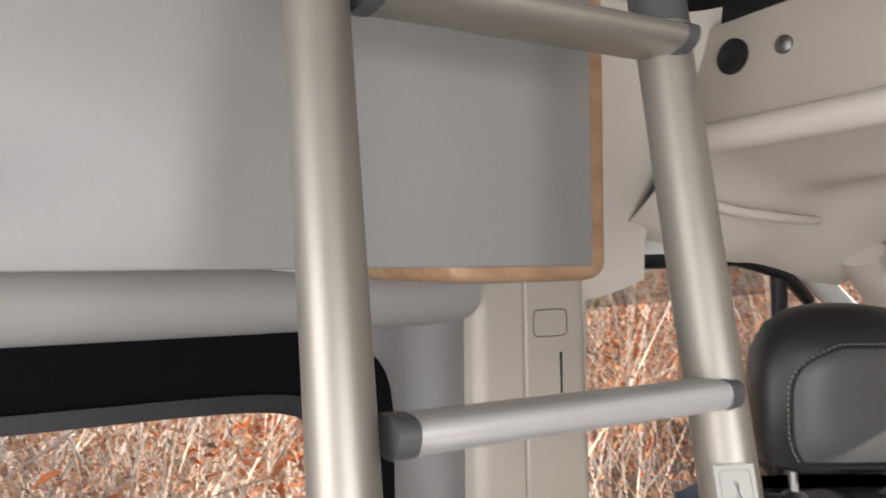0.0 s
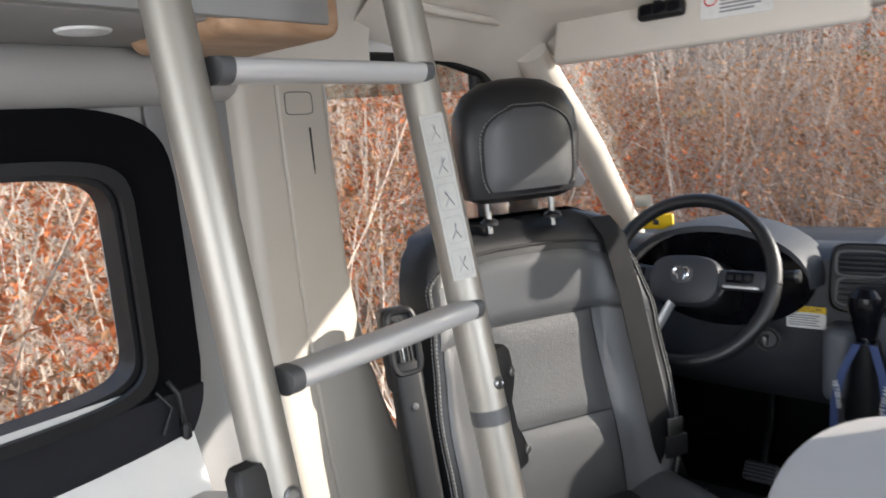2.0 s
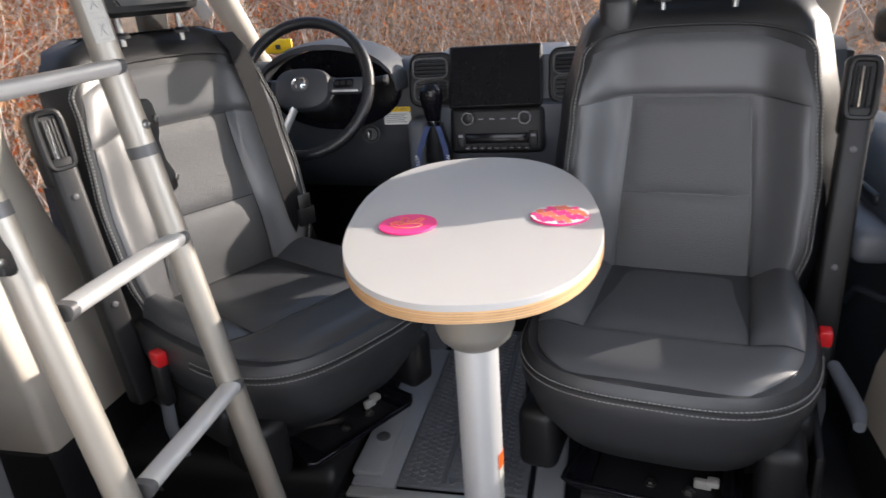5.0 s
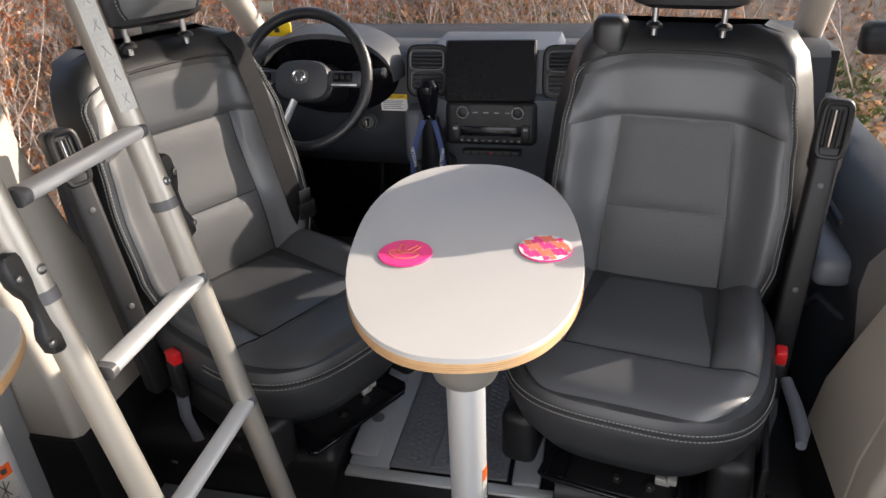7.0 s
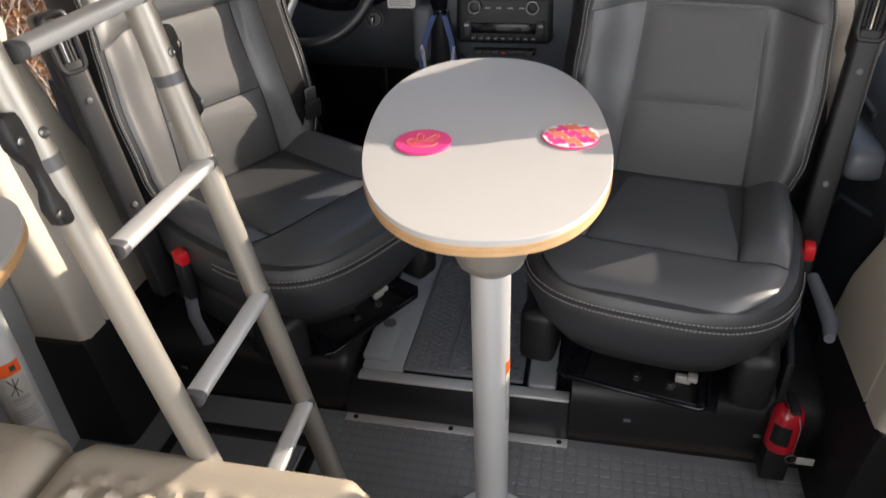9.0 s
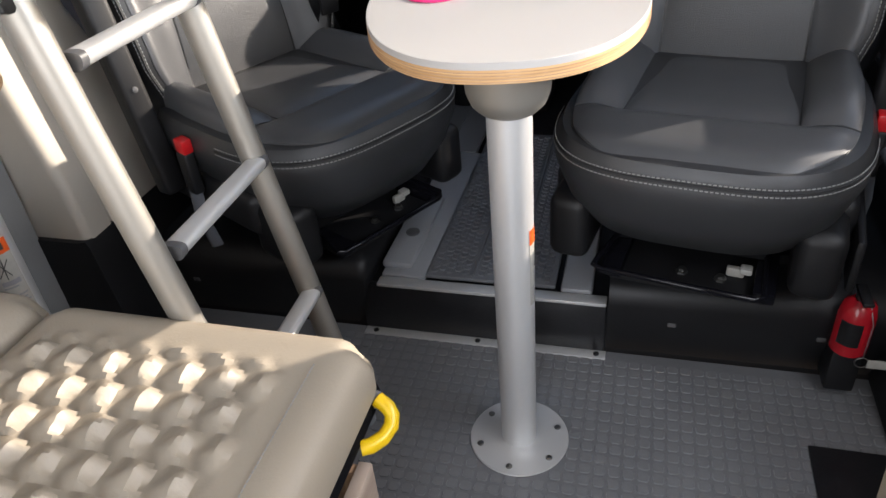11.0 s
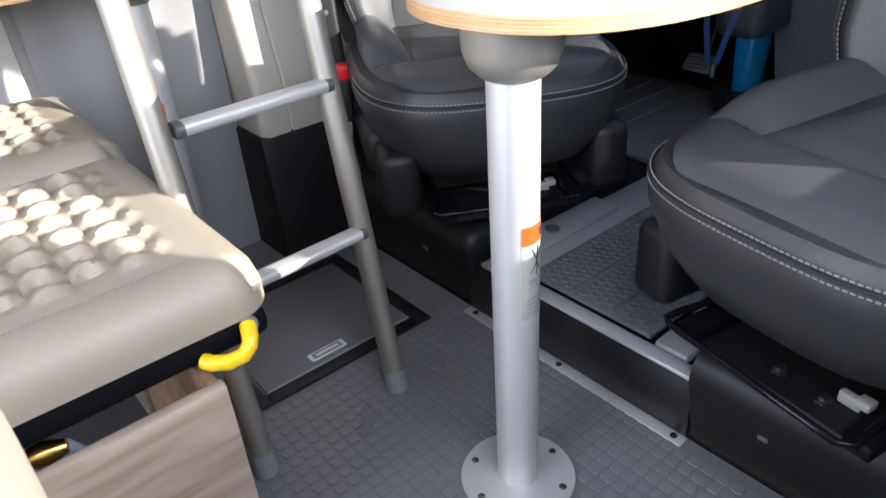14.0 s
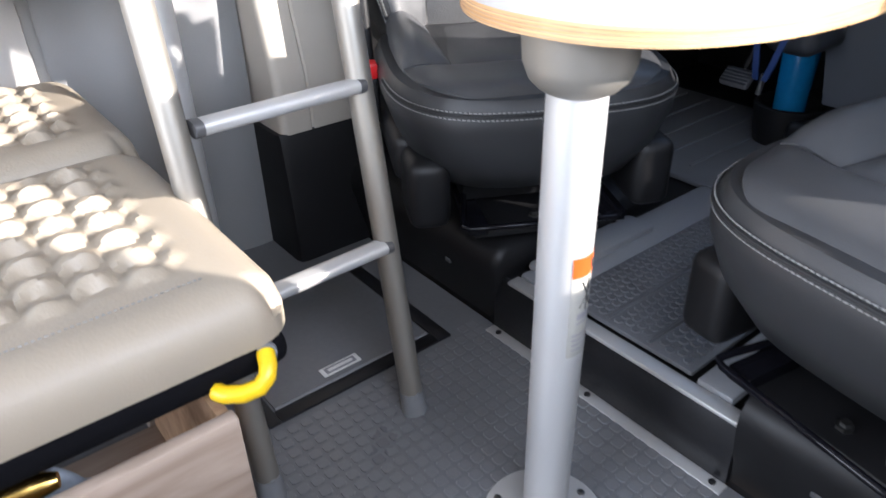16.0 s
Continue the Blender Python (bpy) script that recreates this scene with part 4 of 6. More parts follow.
part("ignition", turned(bmesh.new(), [(0.026, 0), (0.026, 0.012), (0.020, 0.014), (0.018, 0.006)], 24, Matrix.Translation((-0.465, 1.0, 0.725)) @ pose(0, 0, 0, 75, 0, 20)), M_BLACKPL, col, "black ignition barrel")
part("key_bow", boxed((-0.469, 0.975, 0.715), (-0.461, 1.0, 0.737), 0.003), M_STEEL, col)
# instrument hood
bm = bmesh.new()
rows = []
for y, k in ((1.0, 1.0), (1.06, 1.06), (1.16, 1.02)):
    rows.append([Vector((-0.585 + 0.205 * k * math.cos(radians(a)), y, 0.84 + (0.118 * k) * math.sin(radians(a)))) for a in range(0, 181, 12)])
rows2 = [[p + Vector((0, 0, 0.014)) for p in r] for r in rows]
rings(bm, rows + rows2[::-1] + [rows[0]], cap=False, close=False)
hood = thing("instrument_cluster", "hooded black instrument cluster", "instrument panel")
part("hood", bm, M_DASH, hood)
bm = bmesh.new()
rings(bm, [[Vector((-0.585 + 0.20 * s * math.cos(radians(a)), y, 0.84 + 0.115 * s * math.sin(radians(a)))) for a in range(0, 360, 12)] for y, s in ((1.075, 1.0), (1.085, 1.0))])
part("cluster_face", bm, M_GLOSS, hood)
part("yellow_tag", boxed((-0.79, 1.09, 0.945), (-0.705, 1.10, 0.985), 0.006, 2, None), M_YELLOW, hood, "bright yellow tag")
part("tag_mark", boxed((-0.755, 1.087, 0.957), (-0.74, 1.0905, 0.97), 0.002), M_INK, hood)
# pedals and cup holder
ped = thing("pedal", "grey ribbed foot pedal", "pedal")
part("pad", boxed((-0.04, -0.012, -0.03), (0.05, 0.012, 0.03), 0.01, 3, Matrix.Translation((-0.60, 1.38, 0.215)) @ pose(0, 0, 0, -50, 0, 0)), M_SILL, ped)
for k in range(5):
    part("rib", boxed((-0.036, -0.016, -0.026 + 0.011 * k), (0.046, -0.011, -0.021 + 0.011 * k), 0.001, 1, Matrix.Translation((-0.60, 1.38, 0.215)) @ pose(0, 0, 0, -50, 0, 0)), M_DASHL, ped)
part("arm", tubed([(-0.595, 1.40, 0.215), (-0.59, 1.46, 0.33), (-0.59, 1.5, 0.5)], 0.011, 8), M_BLACKPL, ped)
cup = thing("cup_holder", "black cup holder low on the console", "cup holder")
bm = bmesh.new()
turned(bm, [(0.07, 0.12), (0.082, 0.20), (0.085, 0.235), (0.078, 0.238), (0.07, 0.21), (0.06, 0.16)], 28, pose(-0.365, 1.24, 0))
part("bowl", bm, M_BLACKPL, cup)
part("bracket", boxed((-0.33, 1.16, 0.12), (-0.1, 1.35, 0.22), 0.02, 3), M_BLACKPL, cup)
bot = thing("water_bottle", "blue plastic water bottle in the cup holder", "bottle")
part("bottle_body", turned(bmesh.new(), [(0.034, 0.16), (0.038, 0.18), (0.040, 0.28), (0.044, 0.37), (0.04, 0.38)], 24, pose(-0.365, 1.24, 0)), M_BOTTLE, bot)
part("bottle_cap", turned(bmesh.new(), [(0.042, 0.375), (0.042, 0.40), (0.03, 0.42), (0.014, 0.425), (0.014, 0.45)], 24, pose(-0.365, 1.24, 0)), mat("dark blue cap", (0.02, 0.08, 0.22), 0.35, bump=0), bot, "dark blue cap")


# ---- cab seats ----
def hw(z):
    """Half-width of the seat back at a height."""
    t = [(0.43, 0.20), (0.50, 0.25), (0.60, 0.275), (0.72, 0.28), (0.84, 0.270), (0.93, 0.256), (1.0, 0.236), (1.035, 0.208), (1.052, 0.155)]
    for (a, p), (b, q) in zip(t, t[1:]):
        if z <= b:
            return p + (q - p) * sm(0, 1, (z - a) / (b - a)) if z > a else p
    return t[-1][1]


def back_y(z):
    return 0.462 + 0.17 * (z - 0.47)


def back_face(x, z):
    """The seat back's padded front: side wings come forward, the rim rolls away."""
    k = abs(x) / hw(z)
    return back_y(z) + 0.016 - 0.046 * sm(0.48, 0.82, k) * (1 - 0.75 * sm(0.86, 1.0, z)) + 0.075 * sm(0.80, 1.04, k) ** 2 + 0.05 * sm(0.99, 1.06, z) ** 2 - 0.012 * sm(0.47, 0.6, z) * (1 - sm(0.62, 0.8, z))


def seat_top(x, y):
    k = abs(x)
    return 0.480 + 0.020 * sm(0.13, 0.20, k) * sm(0.10, 0.24, y) - 0.012 * sm(0.19, 0.26, k) - 0.008 * sm(0.12, 0.36, y) * (1 - sm(0.13, 0.19, k)) - 0.010 * sm(0.07, 0.0, y) ** 2


def puff(u, v, h, e=7):
    return h * (1 - abs(2 * u - 1) ** e) * (1 - abs(2 * v - 1) ** e)


def stitch(bm, f, n, r=0.0011):
    """A row of separate short stitches along f(t)."""
    for k in range(n):
        a, b = f(k / n), f((k + 0.62) / n)
        tube(bm, [a, b], r, 5)
    return bm


def grown(bm, m):
    bmesh.ops.transform(bm, matrix=m, verts=bm.verts)
    return bm


def cab_seat(name, label, m, side):
    """A swivelled van seat that faces its own -y; side: where its belt tower stands."""
    s = thing(name, label, "car seat", m, "swivelled cab seats")
    # cushion body
    bm = loft(bmesh.new(), [(0, 0.245, 0.175, 0.180, 0.335), (0, 0.247, 0.198, 0.204, 0.342), (0, 0.250, 0.236, 0.240, 0.385), (0, 0.25, 0.256, 0.258, 0.43), (0, 0.25, 0.258, 0.258, 0.455),
                            (0, 0.25, 0.245, 0.246, 0.474), (0, 0.25, 0.215, 0.215, 0.478)], 56, 3.2)
    stretch = Matrix.Translation((0, 0, -0.1135)) @ Matrix.Diagonal((1.0, 1.14, 1.30, 1))
    cu = part("cushion", grown(bm, stretch), M_LEATHERM, s, "charcoal leather seat cushion")

    def reach(y):
        return 0.247 * (1 - min(1, abs((y - 0.25) / 0.252)) ** 3.0) ** (1 / 3.0)

    def top_panel(x0, x1, y0, y1, mt, lb, h=0.012, nu=18, nv=18):
        def f(u, v):
            y = y0 + (y1 - y0) * v
            a, b = x0(y), x1(y)
            x = a + (b - a) * u
            return Vector((x, y, seat_top(x, y) + puff(u, v, h)))
        part("cushion_panel", grown(sheet(bmesh.new(), f, nu, nv, 0.02), stretch), mt, cu, lb)
    top_panel(lambda y: -reach(y) + 0.018, lambda y: reach(y) - 0.018, 0.013, 0.150, M_LEATHERG, "dark grey leather", 0.009, 36, 14)
    top_panel(lambda y: -0.140 + 0.02 * y, lambda y: 0.140 - 0.02 * y, 0.154, 0.43, M_LEATHERG, "dark grey leather", 0.008, 24, 20)
    top_panel(lambda y: -reach(min(y, 0.36)) + 0.018, lambda y: -0.144 + 0.02 * y, 0.154, 0.44, M_LEATHERG, "dark grey leather", 0.010)
    top_panel(lambda y: 0.144 - 0.02 * y, lambda y: reach(min(y, 0.36)) - 0.018, 0.154, 0.44, M_LEATHERG, "dark grey leather", 0.010)

    def rim_line(t, z, k):
        a = math.pi * (1.03 + 0.94 * t)
        c_, s_ = math.cos(a), math.sin(a)
        return Vector((0.259 * k * math.copysign(abs(c_) ** (2 / 3.2), c_), 0.25 + 0.2595 * k * math.copysign(abs(s_) ** (2 / 3.2), s_), z))
    bm = bmesh.new()
    for z, k in ((0.462, 0.992), (0.4535, 1.0)):
        dashes(bm, [rim_line(t / 160, z, k) for t in range(161)], 0.0009)
    part("stitching", grown(bm, stretch), M_STITCH, cu, "pale grey double stitching")
    part("welt", grown(tubed([rim_line(k / 40, 0.458, 0.996) for k in range(41)], 0.0022, 6), stretch), M_SEAM, cu)
    # back shell
    rows = []
    zs = [0.40 + 0.6 * i / 14 for i in range(15)] + [1.02, 1.035, 1.047, 1.052]
    for z in zs:
        w = hw(z)
        fr = [Vector((w * t, back_face(w * t, z), z)) for t in [-1 + 2 * i / 32 for i in range(33)]]
        bk = [Vector((w * 0.96 * math.cos(math.pi * i / 12), back_y(z) + 0.045 + (0.075 - 0.05 * sm(0.95, 1.05, z)) * math.sin(math.pi * i / 12) ** 0.7, z)) for i in range(1, 12)]
        rows.append(fr + bk)
    back = part("backrest", rings(bmesh.new(), rows), M_LEATHER, s, "black leather backrest")

    def back_panel(x0, x1, z0, z1, mt, lb, h=0.010, nu=16, nv=18):
        def f(u, v):
            z = z0(0) + (z1(0) - z0(0)) * v
            x = x0(z) + (x1(z) - x0(z)) * u
            z = z0(x) + (z1(x) - z0(x)) * v
            return Vector((x, back_face(x, z) - 0.001 - puff(u, v, h), z))
        part("back_panel", sheet(bmesh.new(), f, nu, nv, 0.012, Vector((0, -1, 0))), mt, back, lb)
    inn = lambda z: 0.132 - 0.02 * sm(0.5, 0.9, z)
    k_ = lambda v: (lambda x: v)
    arch = lambda x: 0.865 - 0.25 * max(0, abs(x) - 0.10) ** 1.3
    back_panel(lambda z: -inn(z), inn, k_(0.468), k_(0.668), M_PERF, "perforated grey leather insert", 0.006)
    back_panel(lambda z: -inn(z), inn, k_(0.672), k_(0.862), M_PERF, "perforated grey leather insert", 0.006)
    back_panel(lambda z: -hw(z) * 0.80, lambda z: -inn(z) - 0.004, k_(0.455), arch, M_LEATHERG, "dark grey leather wing", 0.005)
    back_panel(lambda z: inn(z) + 0.004, lambda z: hw(z) * 0.80, k_(0.455), arch, M_LEATHERG, "dark grey leather wing", 0.005)
    back_panel(lambda z: -hw(min(z + 0.02, 1.0)) * 0.84, lambda z: hw(min(z + 0.02, 1.0)) * 0.84, lambda x: arch(x) + 0.004, lambda x: 0.985 - 1.6 * max(0, abs(x) - 0.05) ** 2.0, M_LEATHERG, "dark grey leather head panel", 0.006, 30, 12)

    def edge(t, k):
        if t < 0.4:
            z = 0.46 + (0.93 - 0.46) * t / 0.4
            x = -hw(z) * k
        elif t > 0.6:
            z = 0.46 + (0.93 - 0.46) * (1 - t) / 0.4
            x = hw(z) * k
        else:
            a = math.pi * (1 - (t - 0.4) / 0.2)
            x, z = hw(0.93) * k * math.copysign(abs(math.cos(a)) ** 0.75, math.cos(a)), 0.93 + 0.072 * math.sin(a) ** 0.75
        return Vector((x, back_face(x, z) - 0.002, z))
    bm = bmesh.new()
    dashes(bm, [edge(t / 200, 0.845) for t in range(201)], 0.0012)
    dashes(bm, [edge(t / 200, 0.875) for t in range(201)], 0.0012)
    part("stitching", bm, M_STITCH, back, "pale grey double stitching")
    part("welt", tubed([edge(t / 80, 0.86) for t in range(81)], 0.003, 6), M_SEAM, back)
    # head restraint
    hr = part("headrest", loft(bmesh.new(), [(0, 0.589, 0.085, 0.03, 1.088, 3), (0, 0.589, 0.112, 0.044, 1.098, 3), (0, 0.588, 0.122, 0.052, 1.14, 3), (0, 0.588, 0.126, 0.056, 1.20, 3), (0, 0.589, 0.120, 0.055, 1.25, 2.8),
                                             (0, 0.589, 0.10, 0.048, 1.285, 2.6), (0, 0.594, 0.065, 0.036, 1.305, 2.4), (0, 0.594, 0.03, 0.02, 1.311, 2.2)], 48), M_LEATHER, s, "black leather head restraint")

    def hf(u, v):
        z = 1.11 + 0.148 * v
        w = 0.092 * (max(0.3, (1 - 0.95 * abs(2 * v - 1) ** 3) ** 0.5) if v > 0.5 else 1 - 0.12 * abs(2 * v - 1) ** 5)
        x = -w + 2 * w * u
        d = 0.056 * (1 - abs(x / 0.128) ** 3) ** (1 / 3)
        return Vector((x, 0.5885 - d - puff(u, v, 0.006, 6), z))
    part("headrest_panel", sheet(bmesh.new(), hf, 18, 14, 0.01, Vector((0, -1, 0))), M_LEATHERG, hr, "dark grey leather front")
    loop = [hf(0.0, k / 12) for k in range(13)] + [hf(k / 12, 1.0) for k in range(1, 13)] + [hf(1.0, 1 - k / 12) for k in range(1, 13)]
    bm = bmesh.new()
    dashes(bm, [q + Vector((math.copysign(0.005, q.x), -0.001, 0.004 if q.z > 1.25 else 0)) for q in loop], 0.0009)
    part("stitching", bm, M_STITCH, hr, "pale grey stitching")
    part("welt", tubed([q + Vector((0, -0.001, 0)) for q in loop], 0.0022, 6), M_SEAM, hr)
    for x in (-0.068, 0.068):
        part("headrest_post", tubed([(x, 0.585, 1.03), (x, 0.59, 1.10)], 0.0065, 12), M_STEEL, s, "dull steel post")
        part("post_guide", turned(bmesh.new(), [(0.017, 0), (0.017, 0.006), (0.010, 0.012)], 16, pose(x, 0.585, 1.046)), M_BLACKPL, s)
    # plastic side covers and recliner
    for q in (-1, 1):
        bm = bmesh.new()
        box(bm, (0.165, 0.06, 0.256), (0.240, 0.19, 0.385), 0.022, 3)
        box(bm, (0.200, 0.15, 0.31), (0.252, 0.50, 0.40), 0.02, 3)
        cv = part("side_cover", bm, M_BLACKPL, s, "black plastic side cover")
        if q < 0:
            cv.matrix_basis = Matrix.Diagonal((-1, 1, 1, 1))
    part("underframe", boxed((-0.13, 0.15, 0.262), (0.13, 0.44, 0.33), 0.006), M_BLACKPL, s, "black steel underframe")
    part("runner_plate", boxed((-0.125, 0.07, 0.225), (0.145, 0.46, 0.24), 0.004), M_BLACKPL, s)
    for x in (-0.12, 0.135):
        part("runner", boxed((x - 0.018, 0.055, 0.24), (x + 0.018, 0.47, 0.262), 0.003), M_GLOSS, s)
    part("release_bar", tubed([(-0.118, 0.19, 0.276), (-0.146, 0.07, 0.268), (-0.150, 0.050, 0.264), (-0.138, 0.043, 0.263), (0.122, 0.036, 0.260), (0.136, 0.046, 0.260), (0.132, 0.16, 0.268)], 0.0055, 10), M_GLOSS, s, "black bent release bar")
    for x, y in ((-0.003, 0.107), (0.063, 0.104)):
        part("bolt", turned(bmesh.new(), [(0.011, 0), (0.011, 0.004), (0.007, 0.005), (0.007, 0.010), (0.004, 0.011)], 6, pose(x, y, 0.24)), M_STEEL, s)
    part("lever_bracket", box(box(bmesh.new(), (0.070, 0.118, 0.240), (0.100, 0.130, 0.258), 0.003), (0.092, 0.114, 0.250), (0.112, 0.134, 0.262), 0.003), M_CLEARLBL, s)
    # belt tower, buckle
    x = 0.292 * side
    tm = Matrix.Translation((x, 0.485, 0.90)) @ pose(0, 0, 0, -9, 2 * side, 0)
    bm = bmesh.new()
    box(bm, (-0.024, -0.012, -0.56), (0.024, 0.040, -0.04), 0.010, 3, tm)
    box(bm, (-0.029, -0.004, -0.10), (0.029, 0.046, 0.045), 0.014, 4, tm)
    tw = part("belt_tower", bm, M_BLACKPL, s, "black belt arm beside the backrest")
    ring_pts = [tm @ Vector((q.x, -0.008, q.y)) for q in oval(0, -0.012, 0.0235, 0.052, 0, 28, 5)]
    part("tower_bezel", tubed(ring_pts + [ring_pts[0]], 0.0065, 8), M_BLACKPL, tw)
    part("tower_recess", boxed((-0.017, -0.007, -0.058), (0.017, -0.003, 0.034), 0.001, 1, tm), M_SEAM, tw)
    for k in range(4):
        part("roller", tubed([tm @ Vector((-0.010 + 0.0065 * k, -0.010, -0.045)), tm @ Vector((-0.010 + 0.0065 * k, -0.010, 0.026))], 0.0028, 6), M_CHROME if k == 1 else M_BLACKPL, tw)
    for z in (-0.12, -0.34):
        part("tower_screw", turned(bmesh.new(), [(0.006, 0), (0.006, 0.003), (0.003, 0.004)], 10, tm @ Matrix.Translation((0, -0.012, z)) @ pose(0, 0, 0, 90, 0, 0)), M_GREYPL, tw)
    bx = 0.268 * side
    bk = part("buckle", boxed((bx - 0.012, 0.30, 0.37), (bx + 0.012, 0.335, 0.46), 0.006, 3), M_BLACKPL, s, "seat belt buckle with red button")
    part("buckle_button", boxed((bx - 0.011, 0.298, 0.458), (bx + 0.011, 0.330, 0.488), 0.004, 2), M_RED, bk, "red release button")
    part("buckle_stalk", tubed([(bx, 0.318, 0.40), (bx * 1.03, 0.312, 0.32), (bx * 1.0, 0.30, 0.25)], 0.014, 10, 0.007), M_DASHL, s, "slate grey buckle stalk")
    return s


D_SEAT = pose(-0.260, 0.272, 0, 0, 0, 62)
P_SEAT = pose(0.247, 0.118, 0, 0, 0, -10)
dseat = cab_seat("cab_seat", "black and grey leather driver's seat swivelled sideways", D_SEAT, -1)
pseat = cab_seat("cab_seat", "black and grey leather passenger seat swivelled to the rear", P_SEAT, 1)

bm = bmesh.new()
box(bm, (-0.198, 0.575, 0.62), (-0.128, 0.635, 1.0), 0.028, 4)
box(bm, (-0.195, 0.560, 0.975), (-0.122, 0.628, 1.068), 0.022, 4)
part("armrest", bm, M_LEATHER, pseat, "black armrest folded up behind the backrest")
bm = tubed([(0.285, 0.30, 0.425), (0.302, 0.24, 0.415), (0.312, 0.17, 0.415), (0.308, 0.12, 0.418)], [0.012, 0.014, 0.015, 0.009], 12, 0.010)
part("recline_lever", bm, M_DASHL, pseat, "slate grey recline lever")
part("side_panel", boxed((0.252, 0.10, 0.26), (0.266, 0.46, 0.36), 0.006, 2), M_BLACKPL, pseat)

# driver's belt, hanging across the backrest
bm = bmesh.new()
pts = [(a, b + 0.055, c_) for a, b, c_ in ((0.17, 0.53, 1.035), (0.175, 0.49, 1.0), (0.18, 0.455, 0.90), (0.185, 0.405, 0.72), (0.20, 0.39, 0.60), (0.24, 0.40, 0.50))]
rows = []
for a, b, c_ in pts:
    rows.append([Vector((a - 0.026, b - 0.006, c_)), Vector((a + 0.026, b - 0.004, c_)), Vector((a + 0.026, b - 0.002, c_)), Vector((a - 0.026, b - 0.004, c_))])
belt = thing("seat_belt", "black seat belt drawn across the driver's backrest", "seat belt", D_SEAT)
part("webbing", rings(bm, rows), M_BELT, belt)
part("tongue", boxed((0.195, 0.427, 0.575), (0.245, 0.437, 0.62), 0.004), M_BLACKPL, belt, "black belt tongue")
part("tongue_plate", boxed((0.20, 0.428, 0.615), (0.235, 0.432, 0.655), 0.002), M_STEEL, belt)

# pedestals under the seats
for x0, x1, nm in ((-0.90, -0.388, "driver's"), (0.138, 0.64, "passenger")):
    pd = thing("seat_pedestal", "black plastic clad " + nm + " seat pedestal on the floor", "seat base")
    bm = bmesh.new()
    lean = 0.030 if x0 < 0 else 0.0
    rows = []
    for z, y, i in ((0.0, 0.262, 0.0), (0.03, 0.254, 0.15), (0.09, 0.238, 0.6), (0.145, 0.226, 0.95), (0.170, 0.230, 1.0), (0.187, 0.243, 0.7), (0.197, 0.268, 0.2), (0.203, 0.30, -0.4)):
        k = lean * i
        rows.append([Vector((a, b, z)) for a, b in ((x0, y), (x1 + k - 0.02, y), (x1 + k - 0.006, y + 0.006), (x1 + k, y + 0.02), (x1 + k, 0.74), (x0, 0.74))])
    rings(bm, rows)
    part("pedestal_cover", bm, M_BLACKPL, pd)
    part("swivel_disc", turned(bmesh.new(), [(0.16, 0.20), (0.16, 0.224), (0.15, 0.226)], 32, pose((x0 + x1) / 2 + 0.02, 0.48, 0)), M_BLACKPL, pd)
    for x in (x0 + 0.12, x1 - 0.12):
        part("clip", boxed((x - 0.008, 0.232, 0.10), (x + 0.008, 0.242, 0.11), 0.002), M_GREYPL, pd)

# ---- tables ----
def table(name, label, m, flip=1):
    t = thing(name, label, "table", m, "oval camper tables")
    tilt = pose(-0.052, 0.302, 0, 0, 0, 8.6) if flip > 0 else pose(0, -0.29, 0, 0, 0, 0)
    P = 2.35
    def ov(k, z, d=0):
        return [tilt @ Vector((q.x, q.y, z)) for q in oval(0, 0, 0.2155 - d, 0.381 - d, 0, 96, P)]
    part("tabletop", rings(bmesh.new(), [ov(1, 0.726), ov(1, 0.7345), ov(1, 0.7352, 0.0008)]), M_TOP, t, "off-white laminate top")
    e = part("plywood_edge", rings(bmesh.new(), [ov(1, 0.708, 0.002), ov(1, 0.7085, 0.0), ov(1, 0.726, -0.0004)]), M_PLY, t, "layered birch plywood edge")
    for k in range(4):
        c_ = ov(1, 0.7105 + 0.004 * k, -0.0002)
        part("ply_line", tubed(c_ + [c_[0]], 0.0007, 4), M_WOODV, e)
    part("pole", turned(bmesh.new(), [(0.0312, 0.004), (0.0312, 0.66)], 40), M_ALUS, t, "satin aluminium pole")
    part("top_socket", turned(bmesh.new(), [(0.0325, 0.642), (0.040, 0.646), (0.050, 0.656), (0.056, 0.672), (0.058, 0.70), (0.060, 0.708)], 40), M_ALU, t, "cast aluminium socket")
    part("floor_flange", turned(bmesh.new(), [(0.088, 0.0), (0.0895, 0.002), (0.0885, 0.0045), (0.06, 0.0055), (0.040, 0.0075), (0.033, 0.009)], 48), M_ALUS, t, "round aluminium floor flange")
    for k in range(6):
        a = radians(25 + 60 * k)
        sc = part("flange_screw", turned(bmesh.new(), [(0.006, 0), (0.006, 0.0012), (0.004, 0.0022), (0.0015, 0.0022), (0.0012, 0.001)], 12, pose(0.0725 * math.cos(a), 0.0725 * math.sin(a), 0.005)), M_STEEL, t)
    return t


